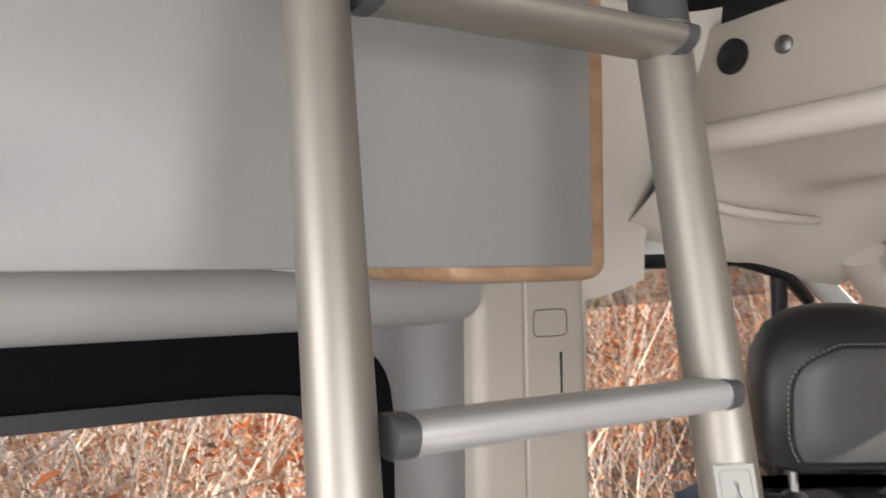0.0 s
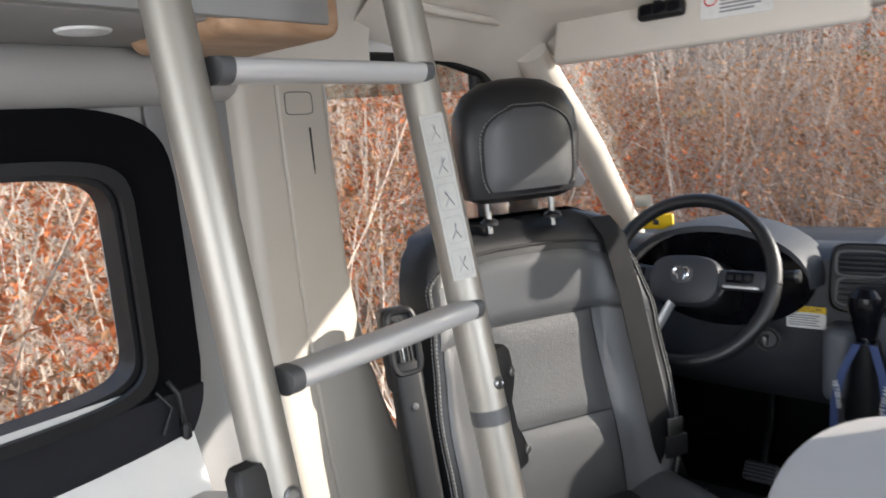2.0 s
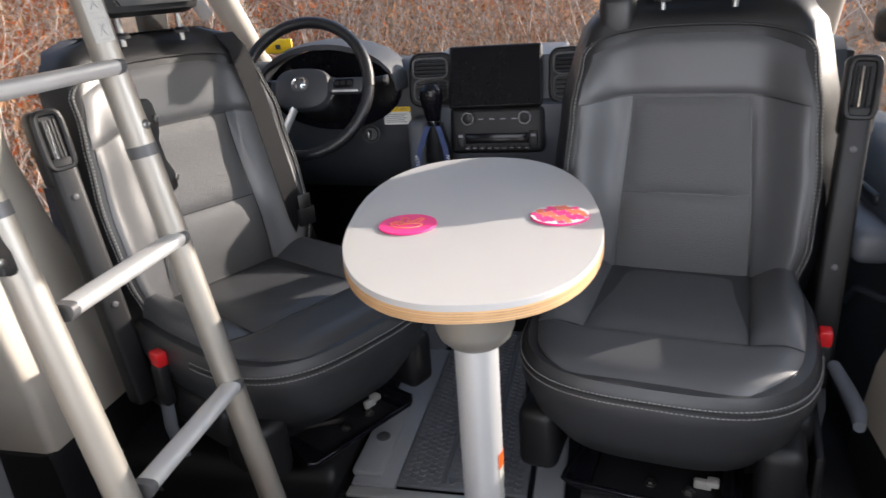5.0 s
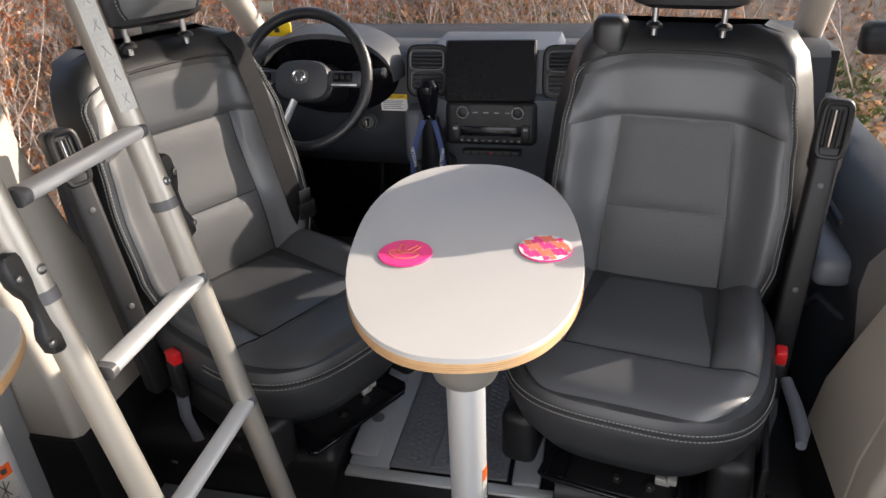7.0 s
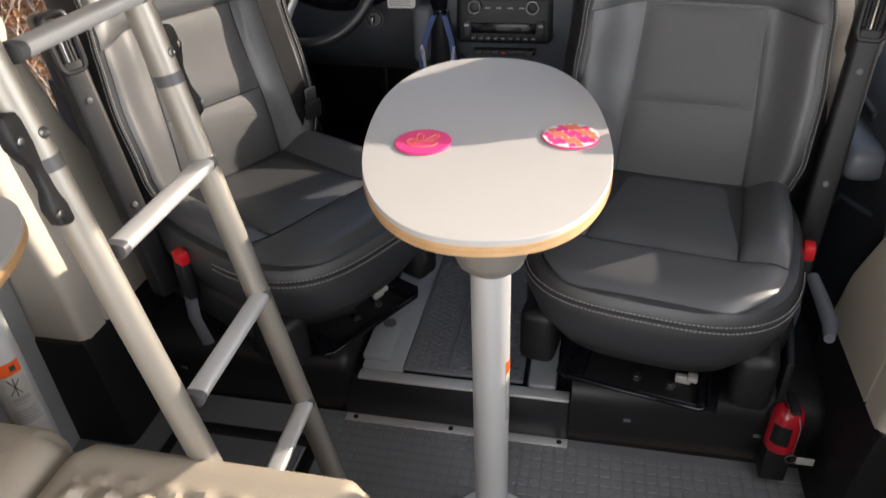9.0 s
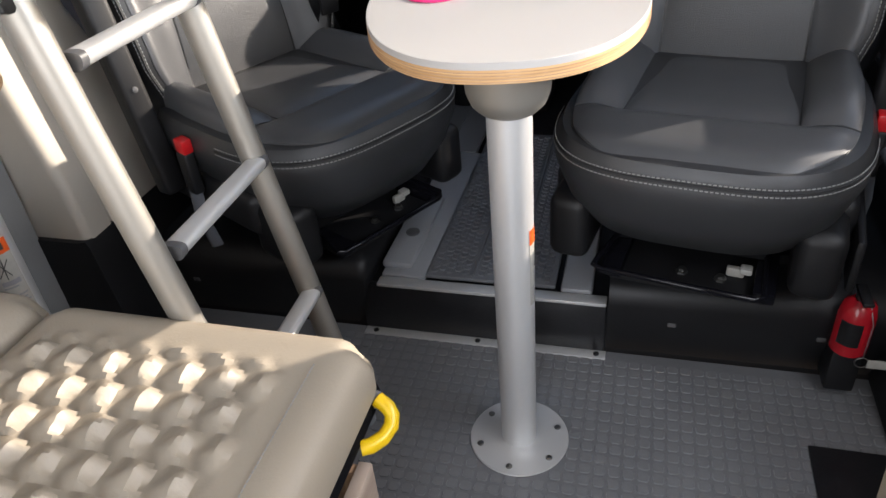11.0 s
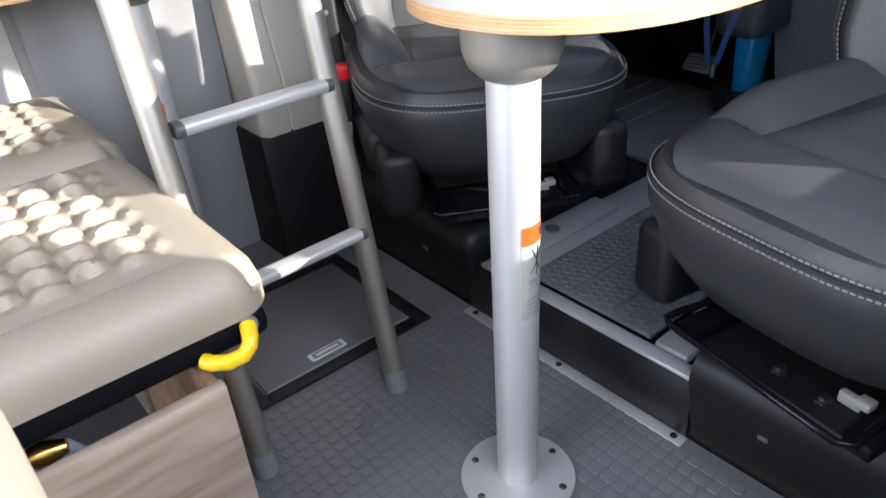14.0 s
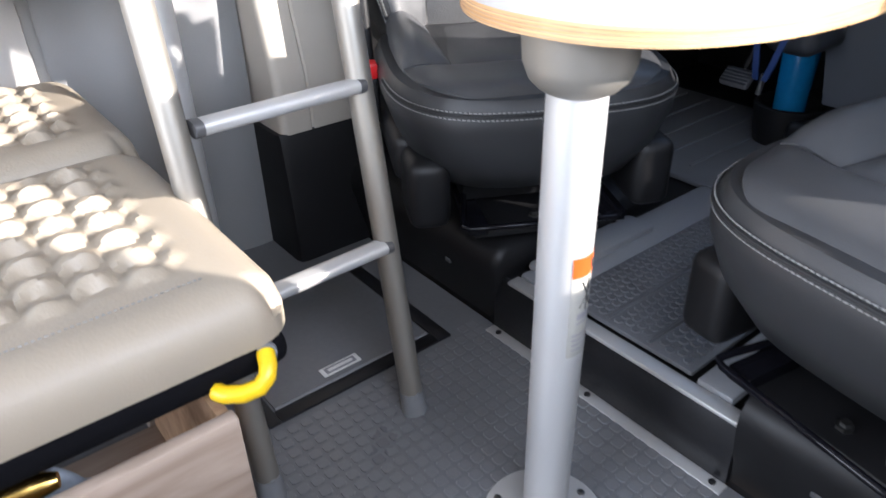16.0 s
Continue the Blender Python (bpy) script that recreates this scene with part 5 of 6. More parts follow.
def pole_label(t, face, off=0.0):
    """Wrapped warning label on a pole, centred on the heading face (degrees)."""
    def band(z0, z1, a0, a1, r):
        return sheet(bmesh.new(), lambda u, v: Vector((r * math.cos(radians(face + a0 + (a1 - a0) * u)), r * math.sin(radians(face + a0 + (a1 - a0) * u)), z0 + (z1 - z0) * v)), 12, 2)
    lb = part("pole_label", band(0.325, 0.452, -40, 42, 0.0316), M_CLEARLBL, t, "frosted warning label")
    part("label_head", band(0.437, 0.463, -40, 42, 0.0319), M_ORANGE, lb, "orange label heading")
    part("print_bar", band(0.444, 0.456, 8, 26, 0.0322), M_INK, lb)
    for k, (z, a, b) in enumerate(((0.378, -22, 30), (0.372, -22, 18), (0.355, -30, 34), (0.348, -30, 28), (0.341, -30, 34), (0.334, -30, 22))):
        part("print_bar", band(z, z + (0.009 if k == 0 else 0.003), a, b, 0.0319), M_GREYINK, lb)
    for a0, a1, z0, z1 in ((-18, 20, 0.395, 0.425), (14, -14, 0.395, 0.43), (0, 4, 0.39, 0.432)):
        part("pictogram", tubed([Vector((0.0319 * math.cos(radians(face + a0)), 0.0319 * math.sin(radians(face + a0)), z0)), Vector((0.0322 * math.cos(radians(face + (a0 + a1) / 2)), 0.0322 * math.sin(radians(face + (a0 + a1) / 2)), (z0 + z1) / 2)),
                                     Vector((0.0319 * math.cos(radians(face + a1)), 0.0319 * math.sin(radians(face + a1)), z1))], 0.0009, 5), M_INK, lb)


t1 = table("dining_table", "off-white oval camper table on one aluminium pole", Matrix())
pole_label(t1, 10)
t2 = table("dining_table", "off-white oval camper table beside the window wall", pose(-0.835, -0.135, 0), -1)
pole_label(t2, -40)

# coasters
def coaster(name, label, x, y):
    c_ = thing(name, label, "coaster", pose(x, y, 0.7353), "round coasters")
    part("disc", turned(bmesh.new(), [(0.0485, 0.0), (0.0495, 0.001), (0.0495, 0.003), (0.0488, 0.0038)], 48), M_PINK, c_)
    return c_


ca = coaster("coaster", "round pink coaster with coral finger-sign drawing", -0.150, 0.222)
lines = [[(-0.026, -0.012), (-0.030, -0.002), (-0.022, 0.006), (-0.012, 0.006), (-0.006, 0.000)], [(-0.026, -0.012), (-0.014, -0.023), (0.008, -0.024), (0.022, -0.016), (0.026, -0.004), (0.018, 0.001), (0.0, -0.002), (-0.006, 0.0)],
         [(-0.014, 0.006), (-0.016, 0.026), (-0.009, 0.029), (-0.004, 0.022), (-0.003, 0.006)], [(0.002, 0.006), (0.016, 0.028), (0.023, 0.025), (0.020, 0.016), (0.012, 0.002)],
         [(-0.024, -0.004), (-0.014, -0.006), (-0.012, -0.013)], [(-0.012, 0.004), (-0.010, -0.006), (-0.002, -0.008)]]
for ln in lines:
    part("drawn_line", tubed([(x, y, 0.0038) for x, y in ln], 0.0016, 6), M_CORAL, ca)
cb = coaster("coaster", "round white coaster with pink and coral lettering bars", 0.101, 0.274)
part("white_face", turned(bmesh.new(), [(0.0485, 0.0036), (0.0485, 0.0042)], 48), M_PAPER, cb, "white printed face")
rnd = random.Random(4)
for j in range(-3, 4):
    for i in range(-4, 5):
        x, y = i * 0.0118 + 0.004 * (j % 2), j * 0.0135 + 0.003 * i
        if math.hypot(x, y) > 0.0435:
            continue
        part("print_bar", boxed((-0.0056, -0.0064, 0), (0.0056, 0.0064, 0.0004), 0.0001, 1, Matrix.Translation((x, y, 0.0042)) @ pose(0, 0, 0, 0, 0, 20 + 8 * (i % 3))), M_PINK if (i + j + 20) % 4 < 2 else M_CORAL, cb)

# ---- bunk ladder ----
lad = thing("bunk_ladder", "leaning aluminium bunk ladder with grey joints", "ladder")


def rail_at(k, z):
    return Vector((-0.297 - 0.172 * z, -0.013 + 0.004 * z, z)) if k else Vector((-0.286 - 0.184 * z, -0.288 + 0.012 * z, z))


for k in (0, 1):
    rl = part("rail", tubed([rail_at(k, 0.03), rail_at(k, 0.92)], 0.0185, 20, 0.021), M_ALU, lad, "satin champagne aluminium rail")
    part("rail", tubed([rail_at(k, 0.932), rail_at(k, 1.555)], 0.0185, 20, 0.021), M_ALU, lad, "satin champagne aluminium rail")
    part("joint_ring", tubed([rail_at(k, 0.918), rail_at(k, 0.934)], 0.0192, 20, 0.0217), M_GREYPL, lad, "dark grey joint ring")
    ft = part("foot", tubed([rail_at(k, 0.0), rail_at(k, 0.006), rail_at(k, 0.03), rail_at(k, 0.042)], [0.0215, 0.0215, 0.0205, 0.0192], 20, 0.0225), M_GREYLT, lad, "grey plastic foot")
    part("foot_pin", tubed([rail_at(k, 0.045) + Vector((0.018, 0.0, 0)), rail_at(k, 0.045) + Vector((0.024, 0.0, 0))], 0.004, 8), M_GREYLT, ft)
    part("top_elbow", tubed([rail_at(k, 1.54), rail_at(k, 1.572)], 0.0195, 20, 0.022), M_GREYPL, lad, "grey end cap")
    b0 = rail_at(k, 0.963) + Vector((0.021, 0, 0))
    part("rail_bolt", turned(bmesh.new(), [(0.007, 0), (0.007, 0.002), (0.0045, 0.004), (0.003, 0.0025)], 14, Matrix.Translation(b0 - Vector((0.001, 0, 0))) @ pose(0, 0, 0, 0, 81, 0)), M_STEEL, lad)
for i in range(6):
    z = 0.316 + 0.2425 * i
    a, b = rail_at(0, z) + Vector((0.010, 0.006, 0)), rail_at(1, z) + Vector((0.010, 0.010, 0))
    w = 0.0155 if i < 5 else 0.026
    d = (b - a).normalized()

    def tread(p, w, h):
        """Cross-section of a step: flat tread above, round belly below."""
        out = []
        for q in range(20):
            t = 2 * math.pi * q / 20
            c_, s_ = math.cos(t), math.sin(t)
            out.append(p + Vector((w * math.copysign(abs(c_) ** 0.75, c_), 0, h * (0.62 * s_ ** 0.6 if s_ > 0 else s_))))
        return out
    part("rung", rings(bmesh.new(), [tread(a + d * 0.025, w, 0.0128), tread(b - d * 0.018, w, 0.0128)]), M_ALUS if i < 5 else M_ALU, lad, "satin aluminium step")
    part("rung_collar", rings(bmesh.new(), [tread(a + d * 0.014, w + 0.001, 0.0138), tread(a + d * 0.026, w + 0.001, 0.0138)]), M_GREYPL, lad)
    part("rung_collar", rings(bmesh.new(), [tread(b - d * 0.022, w + 0.001, 0.0138), tread(b - d * 0.012, w + 0.001, 0.0138)]), M_GREYPL, lad)
# folding latches on the outer sides
for k, s in ((0, -1), (1, 1)):
    rows = []
    for z, reach, half in ((0.862, 0.010, 0.010), (0.866, 0.024, 0.014), (0.885, 0.028, 0.015), (0.897, 0.024, 0.012), (0.905, 0.017, 0.011), (0.935, 0.017, 0.011),
                           (0.944, 0.026, 0.012), (0.958, 0.034, 0.014), (0.985, 0.034, 0.014), (0.992, 0.028, 0.011)):
        c0 = rail_at(k, z) + Vector((0.006, s * (0.012 + reach * 0.34), 0))
        rows.append(oval(c0.x, c0.y, half * 0.65, reach * 0.34 + 0.004, z, 24, 6))
    bm = rings(bmesh.new(), rows)
    la = part("latch", bm, M_BLACKPL, lad, "black folding latch")
    for z in (0.880, 0.965):
        c0 = rail_at(k, z) + Vector((0.015, s * 0.030, 0))
        part("rivet", turned(bmesh.new(), [(0.005, 0), (0.005, 0.003), (0.003, 0.004)], 10, Matrix.Translation(c0) @ pose(0, 0, 0, 0, 90, 0)), M_STEEL, la)
# instruction strip on one rail
up = (rail_at(1, 1.3) - rail_at(1, 1.06)).normalized()
fx = Vector((0.80, -0.60, 0))
fx = (fx - up * fx.dot(up)).normalized()
fy = up.cross(fx)
base = Matrix((fy, up, fx)).transposed().to_4x4()
base = Matrix.Translation(rail_at(1, 1.155) + fx * 0.0203) @ base
st = part("instruction_strip", boxed((-0.0125, -0.085, -0.0008), (0.0125, 0.085, 0.0006), 0.0003, 1, base), M_CLEARLBL, lad, "frosted strip with pictograms")
for k in range(5):
    y = -0.068 + 0.034 * k
    c_ = [base @ Vector((q.x, q.y, 0.0008)) for q in oval(0, y, 0.0095, 0.0135, 0, 24, 8)]
    part("pictogram_box", tubed(c_ + [c_[0]], 0.0002, 4), M_GREYINK, st)
    part("pictogram", tubed([base @ Vector((-0.004, y - 0.009, 0.0008)), base @ Vector((0.001, y - 0.001, 0.0008)), base @ Vector((-0.001 + 0.003 * (k % 2), y + 0.007, 0.0008))], 0.0005 + 0.0003 * (k % 2), 5), M_GREYINK, st)
    part("pictogram", tubed([base @ Vector((0.005, y - 0.009, 0.0008)), base @ Vector((0.001, y - 0.001, 0.0008)), base @ Vector((0.005 - 0.004 * (k % 3), y + 0.006, 0.0008))], 0.0004, 5), M_INK, st)


# ---- bench with quilted cushions ----
def quilt(x, y):
    """Height of the wave-stitched quilting: curved leaf-shaped pads that end in a sharp fold."""
    p, q = x / 0.050, y / 0.046
    j = math.floor(q)
    fy_ = q - j
    a = p + 0.5 * (j % 2) + 0.55 * fy_ + 0.16 * math.sin(2 * math.pi * fy_)
    fx_ = a - math.floor(a)
    saw = fx_ / 0.80 if fx_ < 0.80 else (1 - fx_) / 0.20
    pad = math.sin(math.pi * fy_) ** 0.55
    return 0.0155 * (saw * saw * (3 - 2 * saw)) * pad - 0.003


def cushion(name, x0, x1, y0, y1, z0, z1, q):
    """A padded seat cushion with rolled edges; q = quilted zone (x0, x1, y0, y1)."""
    th = thing(name, "cream leatherette bench cushion with wave quilting", "cushion", None, "bench cushions")
    nu, nv = int((x1 - x0) / 0.0065), int((y1 - y0) / 0.0065)
    def f(u, v):
        x, y = x0 + (x1 - x0) * u, y0 + (y1 - y0) * v
        ex, ey = min(x - x0, x1 - x), min(y - y0, y1 - y)
        r = 0.045
        kx, ky = max(0, 1 - ex / r), max(0, 1 - ey / r)
        k = min(1.0, math.sqrt(kx * kx + ky * ky))
        z = z1 - r * (1 - math.sqrt(max(0, 1 - k * k))) * 1.0
        inside = sm(q[0], q[0] + 0.02, x) * (1 - sm(q[1] - 0.02, q[1], x)) * sm(q[2], q[2] + 0.02, y) * (1 - sm(q[3] - 0.02, q[3], y))
        z += inside * quilt(x, y) + 0.006 * (1 - k) * math.sin(3 * x + 1) * math.sin(5 * y)
        # round the plan corners
        if kx > 0 and ky > 0 and k >= 1:
            z = z1 - r
        cx, cy = 0, 0
        rr = 0.05
        if ex < rr and ey < rr:
            dx, dy = rr - ex, rr - ey
            mx = max(dx, dy)
            hyp = math.hypot(dx, dy)
            if hyp > 1e-9:
                s_ = mx / hyp
                sx, sy = (1 if x < (x0 + x1) / 2 else -1), (1 if y < (y0 + y1) / 2 else -1)
                cx, cy = sx * dx * (1 - s_), sy * dy * (1 - s_)
        return Vector((x + cx, y + cy, z))
    part("cover", sheet(bmesh.new(), f, nu, nv, z1 - 0.045 - z0), M_CUSH, th)
    return th


CZ1 = 0.487
c1 = cushion("bench_cushion", -0.575, -0.109, -1.05, -0.278, 0.420, CZ1, (-0.53, -0.19, -1.0, -0.345))
c2 = cushion("bench_cushion", -0.965, -0.58, -1.05, -0.270, 0.420, CZ1 + 0.004, (-0.93, -0.63, -1.0, -0.335))
bm = bmesh.new()
stitch(bm, lambda t: Vector((-0.162, -0.95 + 0.60 * t, CZ1 + 0.0015)), 110, 0.0008)
part("stitching", bm, M_STITCH, c1)
bed = thing("storage_bench", "black bench board over a greyed oak drawer box", "bench")
part("board", boxed((-0.96, -1.08, 0.382), (-0.112, -0.292, 0.4195), 0.014, 3), M_FABRIC, bed, "black edged board")
part("box_back", boxed((-0.96, -1.08, 0.0), (-0.50, -1.06, 0.382), 0.002), M_OAK, bed)
part("box_wall", boxed((-0.96, -0.385, 0.0), (-0.53, -0.37, 0.382), 0.002), M_OAK, bed)
dr = thing("drawer", "pulled-out greyed oak laminate drawer full of odds and ends", "drawer")
part("drawer_front", boxed((-0.128, -1.05, 0.012), (-0.110, -0.362, 0.345), 0.003), M_OAK, dr, "greyed oak laminate front")
part("drawer_side", boxed((-0.52, -0.378, 0.02), (-0.128, -0.364, 0.34), 0.002), M_WOODV, dr)
part("drawer_floor", boxed((-0.52, -1.04, 0.02), (-0.128, -0.378, 0.03), 0.001), M_OAK, dr)
part("drawer_runner", boxed((-0.16, -1.04, 0.0), (-0.14, -0.38, 0.02), 0.001), M_BLACKPL, dr)
bag = thing("cloth_bundle", "pale blue checked cloth bundle in the drawer", "cloth")
bm = bmesh.new()
sheet(bm, lambda u, v: Vector((-0.24 + 0.09 * u + 0.01 * math.sin(7 * v), -0.62 + 0.13 * v, 0.235 + 0.085 * math.sin(math.pi * u) * math.sin(math.pi * v) + 0.008 * math.sin(14 * u + 9 * v))), 24, 24, 0.03)
part("cloth", bm, M_CLOTH, bag)
part("cloth_low", boxed((-0.25, -0.63, 0.03), (-0.14, -0.48, 0.225), 0.03, 3), M_CLOTH, bag)
va = thing("brass_fitting", "small brass fitting in the drawer", "fitting")
part("valve", tubed([(-0.165, -0.58, 0.335), (-0.155, -0.55, 0.34), (-0.15, -0.53, 0.34)], [0.010, 0.014, 0.008], 12), M_BRASS, va)
part("hose", tubed([(-0.18, -0.62, 0.05), (-0.185, -0.63, 0.2), (-0.166, -0.585, 0.333)], 0.009, 10), M_BLACKPL, va)
hk = thing("pull_loop", "yellow plastic pull loop under the bench corner", "handle")
part("loop", tubed([(-0.112, -0.378, 0.389), (-0.102, -0.373, 0.389), (-0.092, -0.358, 0.388), (-0.087, -0.342, 0.391), (-0.088, -0.332, 0.399), (-0.094, -0.327, 0.406), (-0.108, -0.322, 0.412)], 0.0095, 12), M_YELLOW, hk)
part("loop_end", tubed([(-0.110, -0.320, 0.408), (-0.13, -0.312, 0.404)], 0.011, 10), M_GREYLT, hk)

# rear seat back beside the sliding door
rs = thing("lounge_chair", "cream leatherette lounge chair with rounded square back", "chair")
part("seat_back", loft(bmesh.new(), [(0.428, -0.676, 0.105, 0.10, 0.40, 5), (0.428, -0.676, 0.120, 0.118, 0.43, 5), (0.428, -0.676, 0.124, 0.122, 0.60, 5), (0.428, -0.676, 0.124, 0.122, 0.742, 8), (0.428, -0.676, 0.1235, 0.1215, 0.762, 8),
                                     (0.428, -0.676, 0.117, 0.115, 0.774, 8), (0.428, -0.676, 0.10, 0.098, 0.780, 6), (0.428, -0.676, 0.05, 0.05, 0.783, 3)], 64), M_CUSH, rs)
part("seat_pad", boxed((0.30, -1.25, 0.32), (0.62, -0.56, 0.43), 0.035, 4), M_CUSH, rs)
part("seat_box", boxed((0.32, -1.2, 0.0), (0.60, -0.58, 0.32), 0.008), M_OAK, rs, "greyed oak laminate seat box")

# fire extinguisher with tag at the sliding door
ex = thing("fire_extinguisher", "small red fire extinguisher with hanging pin tag in a black bracket", "fire extinguisher", pose(0.558, 0.215, 0.062) @ Matrix.Diagonal((0.85, 0.85, 0.85, 1)))
part("bracket", boxed((-0.03, -0.02, -0.053), (0.03, 0.05, 0.055), 0.006), M_BLACKPL, ex, "black mounting bracket")
part("cylinder", turned(bmesh.new(), [(0.030, 0.052), (0.036, 0.058), (0.036, 0.15), (0.030, 0.175), (0.016, 0.187)], 28), M_EXT, ex)
part("valve", turned(bmesh.new(), [(0.013, 0.183), (0.013, 0.20), (0.007, 0.205)], 14), M_STEEL, ex)
part("grip", boxed((-0.011, -0.045, 0.196), (0.011, 0.025, 0.207), 0.004, 2), M_BLACKPL, ex)
part("label_panel", sheet(bmesh.new(), lambda u, v: Vector((0.0364 * math.cos(radians(-150 + 70 * u)), 0.0364 * math.sin(radians(-150 + 70 * u)), 0.085 + 0.06 * v)), 10, 2), M_BLACKPL, ex, "dark printed label")
part("pin_ring", tubed([Vector((0.02 + 0.013 * math.cos(k * 0.5236), -0.04, 0.052 + 0.013 * math.sin(k * 0.5236))) for k in range(13)], 0.0014, 6), M_STEEL, ex, "steel ring")
part("pin_chain", tubed([(0.012, -0.014, 0.19), (0.02, -0.04, 0.15), (0.02, -0.041, 0.065)], 0.0012, 5), M_STEEL, ex)
part("pin_tag", boxed((0.03, -0.043, 0.040), (0.07, -0.039, 0.062), 0.004, 2), M_CLEARLBL, ex, "pale plastic tag")
# black step well cover by the sliding door
solid("side_step", boxed((0.492, -0.50, 0.0), (WR - 0.005, 0.068, 0.006), 0.002), M_STEPBLK, "black sliding door step cover", "step", "structure")

# ---- outside ----
def bank(x, y):
    """Height of the ground outside: flat by the van, rising to a wooded bank."""
    d = max(-(x + 2.4), (y - 3.2) * 0.9)
    return -0.62 + 0.9 * sm(0, 6.0, d) + 1.5 * sm(0.0, 7.5, y - 3.4) + 0.02 * math.sin(3 * x) * math.sin(2.3 * y)


bmg = bmesh.new()
xs = [-4000, -60, -25] + [-14 + 0.5 * i for i in range(50)] + [20, 60, 4000]
ys = [-4000, -60, -20] + [-8 + 0.5 * i for i in range(52)] + [30, 70, 4000]
grid = [[bmg.verts.new((x, y, bank(x, y))) for x in xs] for y in ys]
for j in range(len(ys) - 1):
    for i in range(len(xs) - 1):
        bmg.faces.new((grid[j][i], grid[j][i + 1], grid[j + 1][i + 1], grid[j + 1][i]))
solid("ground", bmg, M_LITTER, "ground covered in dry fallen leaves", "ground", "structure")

rnd = random.Random(11)


def stems(count, place, hmin, hmax, r0, r1):
    """Bare crooked stems with side twigs, as vertex and face lists."""
    verts, faces, tips = [], [], []

    def limb(p, d, length, r, depth):
        n = 4
        prev = None
        for k in range(n + 1):
            t = k / n
            q = r * (1 - 0.75 * t)
            a = d.orthogonal().normalized()
            b = d.cross(a)
            i0 = len(verts)
            for w in range(3):
                an = 2.094 * w
                verts.append(p + a * (q * math.cos(an)) + b * (q * math.sin(an)))
            if prev is not None:
                for w in range(3):
                    faces.append((prev + w, prev + (w + 1) % 3, i0 + (w + 1) % 3, i0 + w))
            prev = i0
            if k < n:
                if depth < 2 and k > 0:
                    for _ in range(2 if depth == 0 else 1):
                        e = (d + Vector((rnd.uniform(-1, 1), rnd.uniform(-1, 1), rnd.uniform(-0.3, 0.7)))).normalized()
                        limb(p.copy(), e, length * rnd.uniform(0.3, 0.6), q * 0.55, depth + 1)
                p = p + d * (length / n)
                d = (d + Vector((rnd.uniform(-1, 1), rnd.uniform(-1, 1), rnd.uniform(-0.45, 0.4))) * 0.28).normalized()
                tips.append(p.copy())
    for _ in range(count):
        x, y = place()
        limb(Vector((x, y, bank(x, y) - 0.05)), Vector((rnd.uniform(-0.5, 0.5), rnd.uniform(-0.5, 0.5), 1)).normalized(), rnd.uniform(hmin, hmax), rnd.uniform(r0, r1), 0)
    return verts, faces, tips


def raw(name, verts, faces, material, label, category, group=""):
    me = bpy.data.meshes.new(name)
    me.from_pydata([tuple(v) for v in verts], [], faces)
    me.materials.append(material)
    return tagged(new(name, me), label, category, group, "stuff")


def leaves(points, n, size):
    verts, faces = [], []
    for _ in range(n):
        p = rnd.choice(points) + Vector((rnd.gauss(0, 0.05), rnd.gauss(0, 0.05), rnd.gauss(0, 0.05)))
        a = Vector((rnd.gauss(0, 1), rnd.gauss(0, 1), rnd.gauss(0, 1))).normalized()
        b = a.orthogonal().normalized()
        c_ = a.cross(b)
        s = size * rnd.uniform(0.6, 1.4)
        i0 = len(verts)
        verts += [p - a * s, p + b * s * 0.5 - c_ * s * 0.2, p + a * s, p - b * s * 0.5 - c_ * s * 0.2]
        faces += [(i0, i0 + 1, i0 + 2), (i0, i0 + 2, i0 + 3)]
    return verts, faces


def front_spot():
    """Shrubs stand thick ahead of the driver and thin out towards the open verge."""
    while True:
        x, y = rnd.uniform(-6.5, 5.5), rnd.uniform(4.2, 9.5)
        if rnd.random() < 1 - 0.85 * sm(-0.4, 1.6, x - 0.16 * (y - 4.2)):
            return x, y


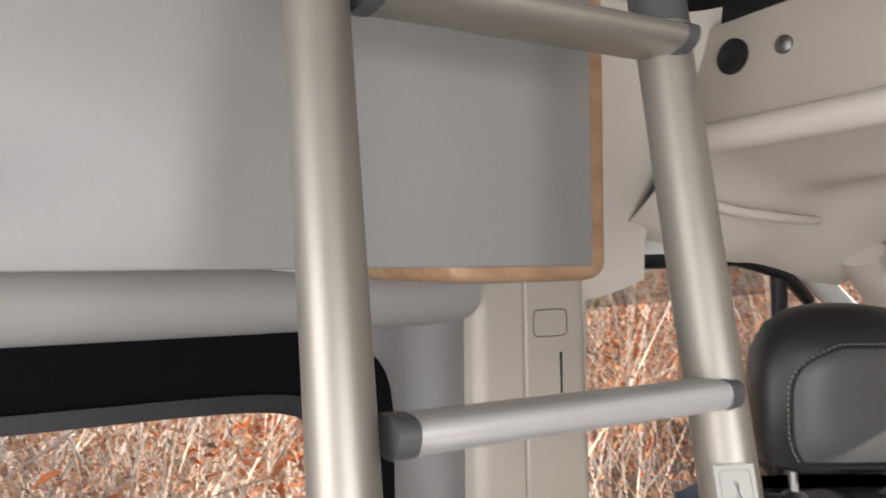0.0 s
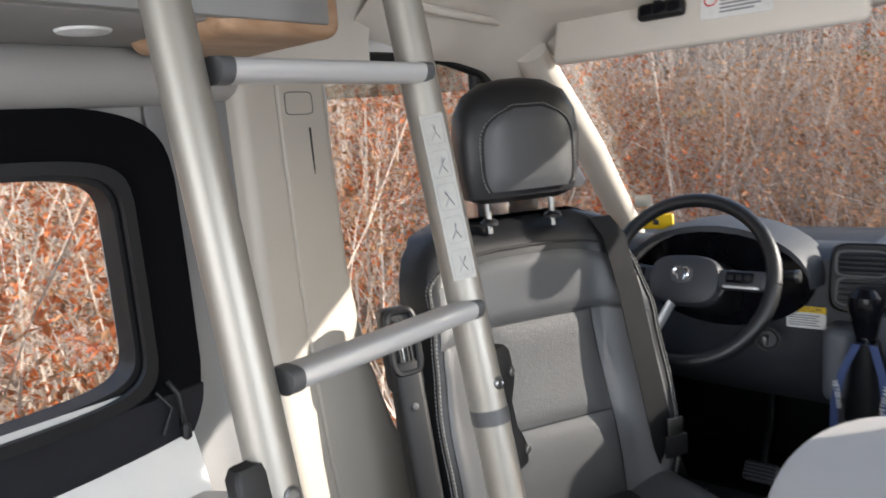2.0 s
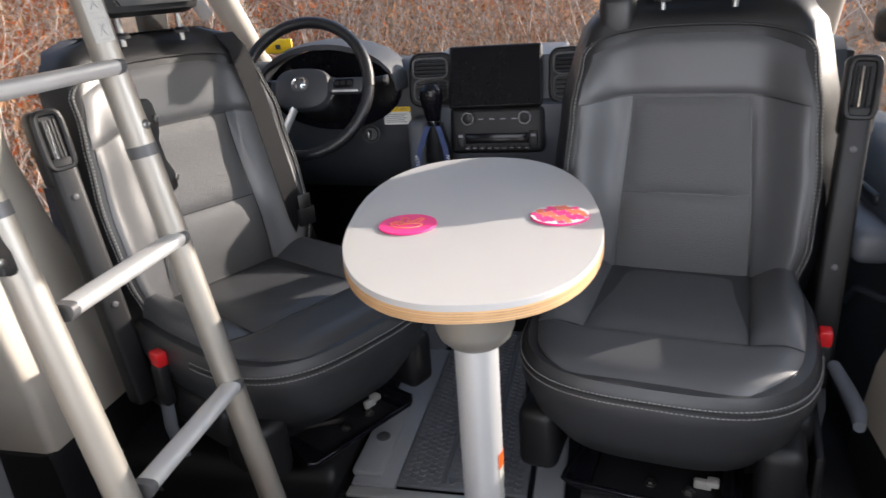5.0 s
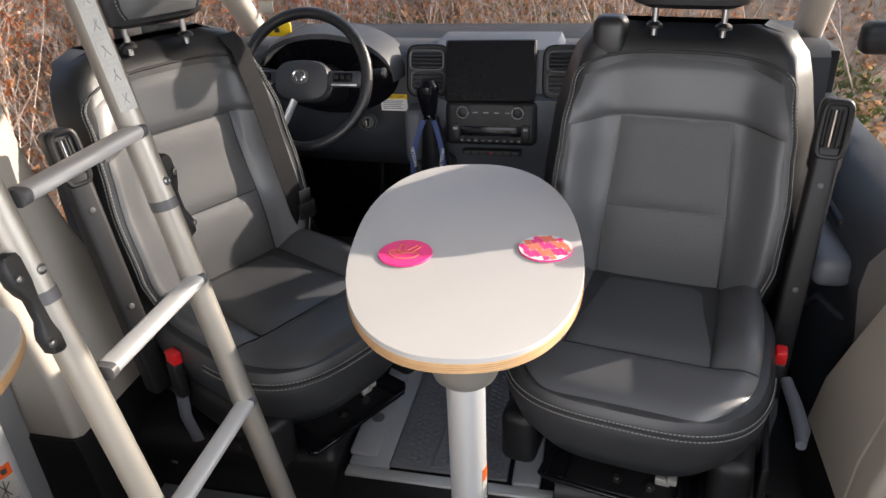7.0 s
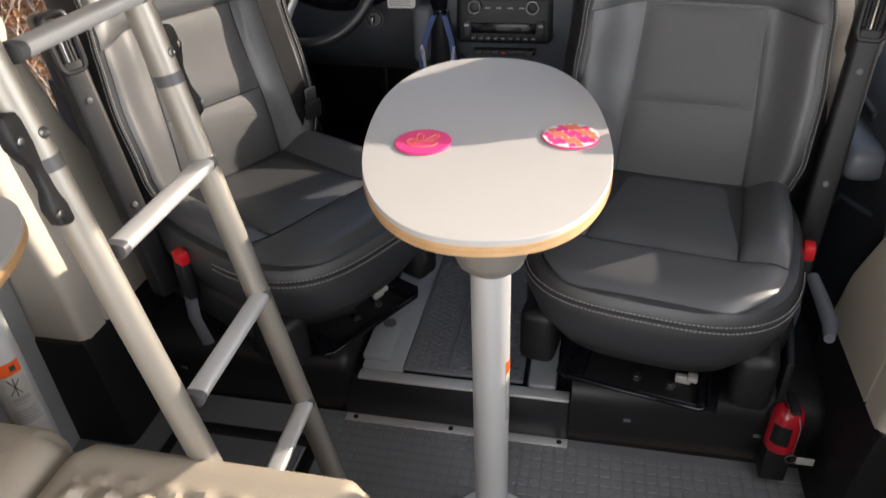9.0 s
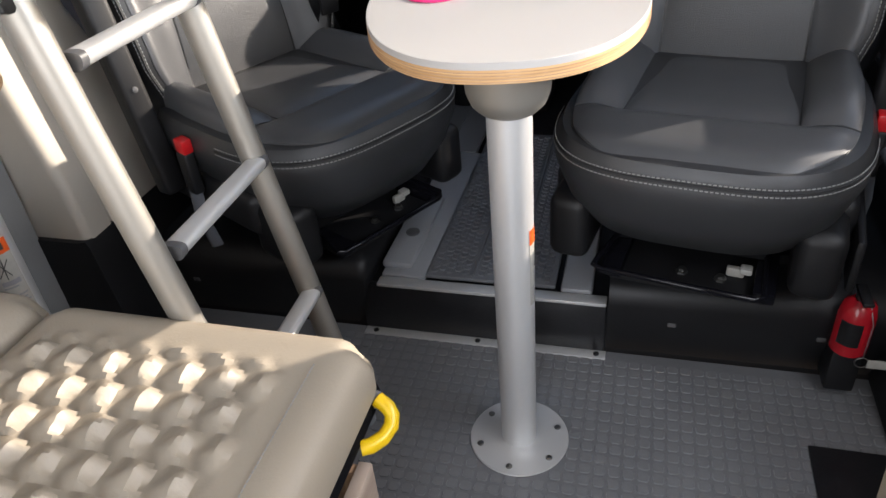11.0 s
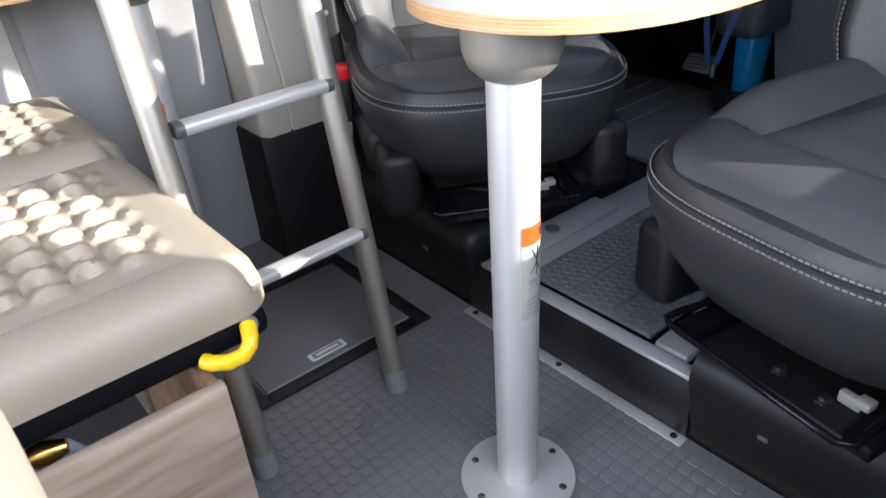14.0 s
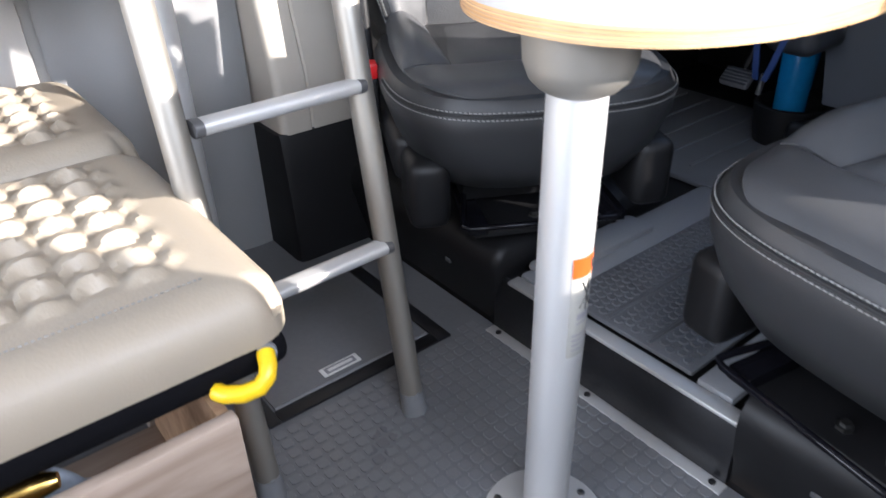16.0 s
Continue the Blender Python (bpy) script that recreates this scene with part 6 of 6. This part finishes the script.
zones = {"side": lambda: (rnd.uniform(-7.0, -2.4), rnd.uniform(-5.0, 5.5)), "front": front_spot}
for zn, place in zones.items():
    v, f, tips = stems(760 if zn == "side" else 900, place, 1.3, 3.6, 0.003, 0.0095)
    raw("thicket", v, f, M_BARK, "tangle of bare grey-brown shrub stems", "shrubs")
    low = [p for p in tips if p.z < 1.6]
    v, f = leaves(low, 60000 if zn == "side" else 36000, 0.0165)
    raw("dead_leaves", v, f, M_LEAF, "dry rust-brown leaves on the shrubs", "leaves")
    hot = [p for p in tips if noise.noise(p * 0.9) > 0.18]
    v, f = leaves(hot, 30000 if zn == "side" else 20000, 0.021)
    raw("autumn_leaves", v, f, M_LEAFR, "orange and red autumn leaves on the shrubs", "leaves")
    pts = []
    for _ in range(3000):
        x, y = place()
        pts.append(Vector((x, y, bank(x, y) + 0.04)))
    v, f = leaves(pts, 16000, 0.03)
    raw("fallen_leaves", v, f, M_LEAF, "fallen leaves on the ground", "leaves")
pts, tufts = [], []
for _ in range(5200):
    x, y = rnd.uniform(-2.0, 6.5), rnd.uniform(2.6, 10.5)
    pts.append(Vector((x, y, bank(x, y) + 0.015)))
v, f = leaves(pts, 30000, 0.034)
raw("fallen_leaves", v, f, M_LEAF, "fallen leaves strewn over the open verge", "leaves")
for p in pts:
    if noise.noise(p * 0.8 + Vector((3, 1, 0))) > 0.12:
        tufts.append(p)
v, f = leaves(tufts, 14000, 0.036)
raw("grass", v, f, M_GRASS, "patches of short green grass on the verge", "grass")
v, f, tips = stems(60, lambda: rnd.choice((lambda: (rnd.uniform(-16, -7), rnd.uniform(-8, 14)), lambda: (rnd.uniform(-14, 9), rnd.uniform(9.5, 18))))(), 7, 11, 0.05, 0.12)
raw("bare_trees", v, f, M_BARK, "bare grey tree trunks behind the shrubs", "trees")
# wooded horizon far behind
bm = bmesh.new()
rows = [[Vector((60 * math.cos(a), 60 * math.sin(a), z)) for a in [math.pi * 2 * k / 64 for k in range(64)]] for z in (-1.5, 9.0)]
for k in range(64):
    rows[1][k].z += 2.5 * noise.noise(Vector((k * 0.7, 0, 0)))
rings(bm, rows, cap=False)
solid("backdrop", bm, M_FAR, "distant belt of bare autumn woods", "woods", "structure")
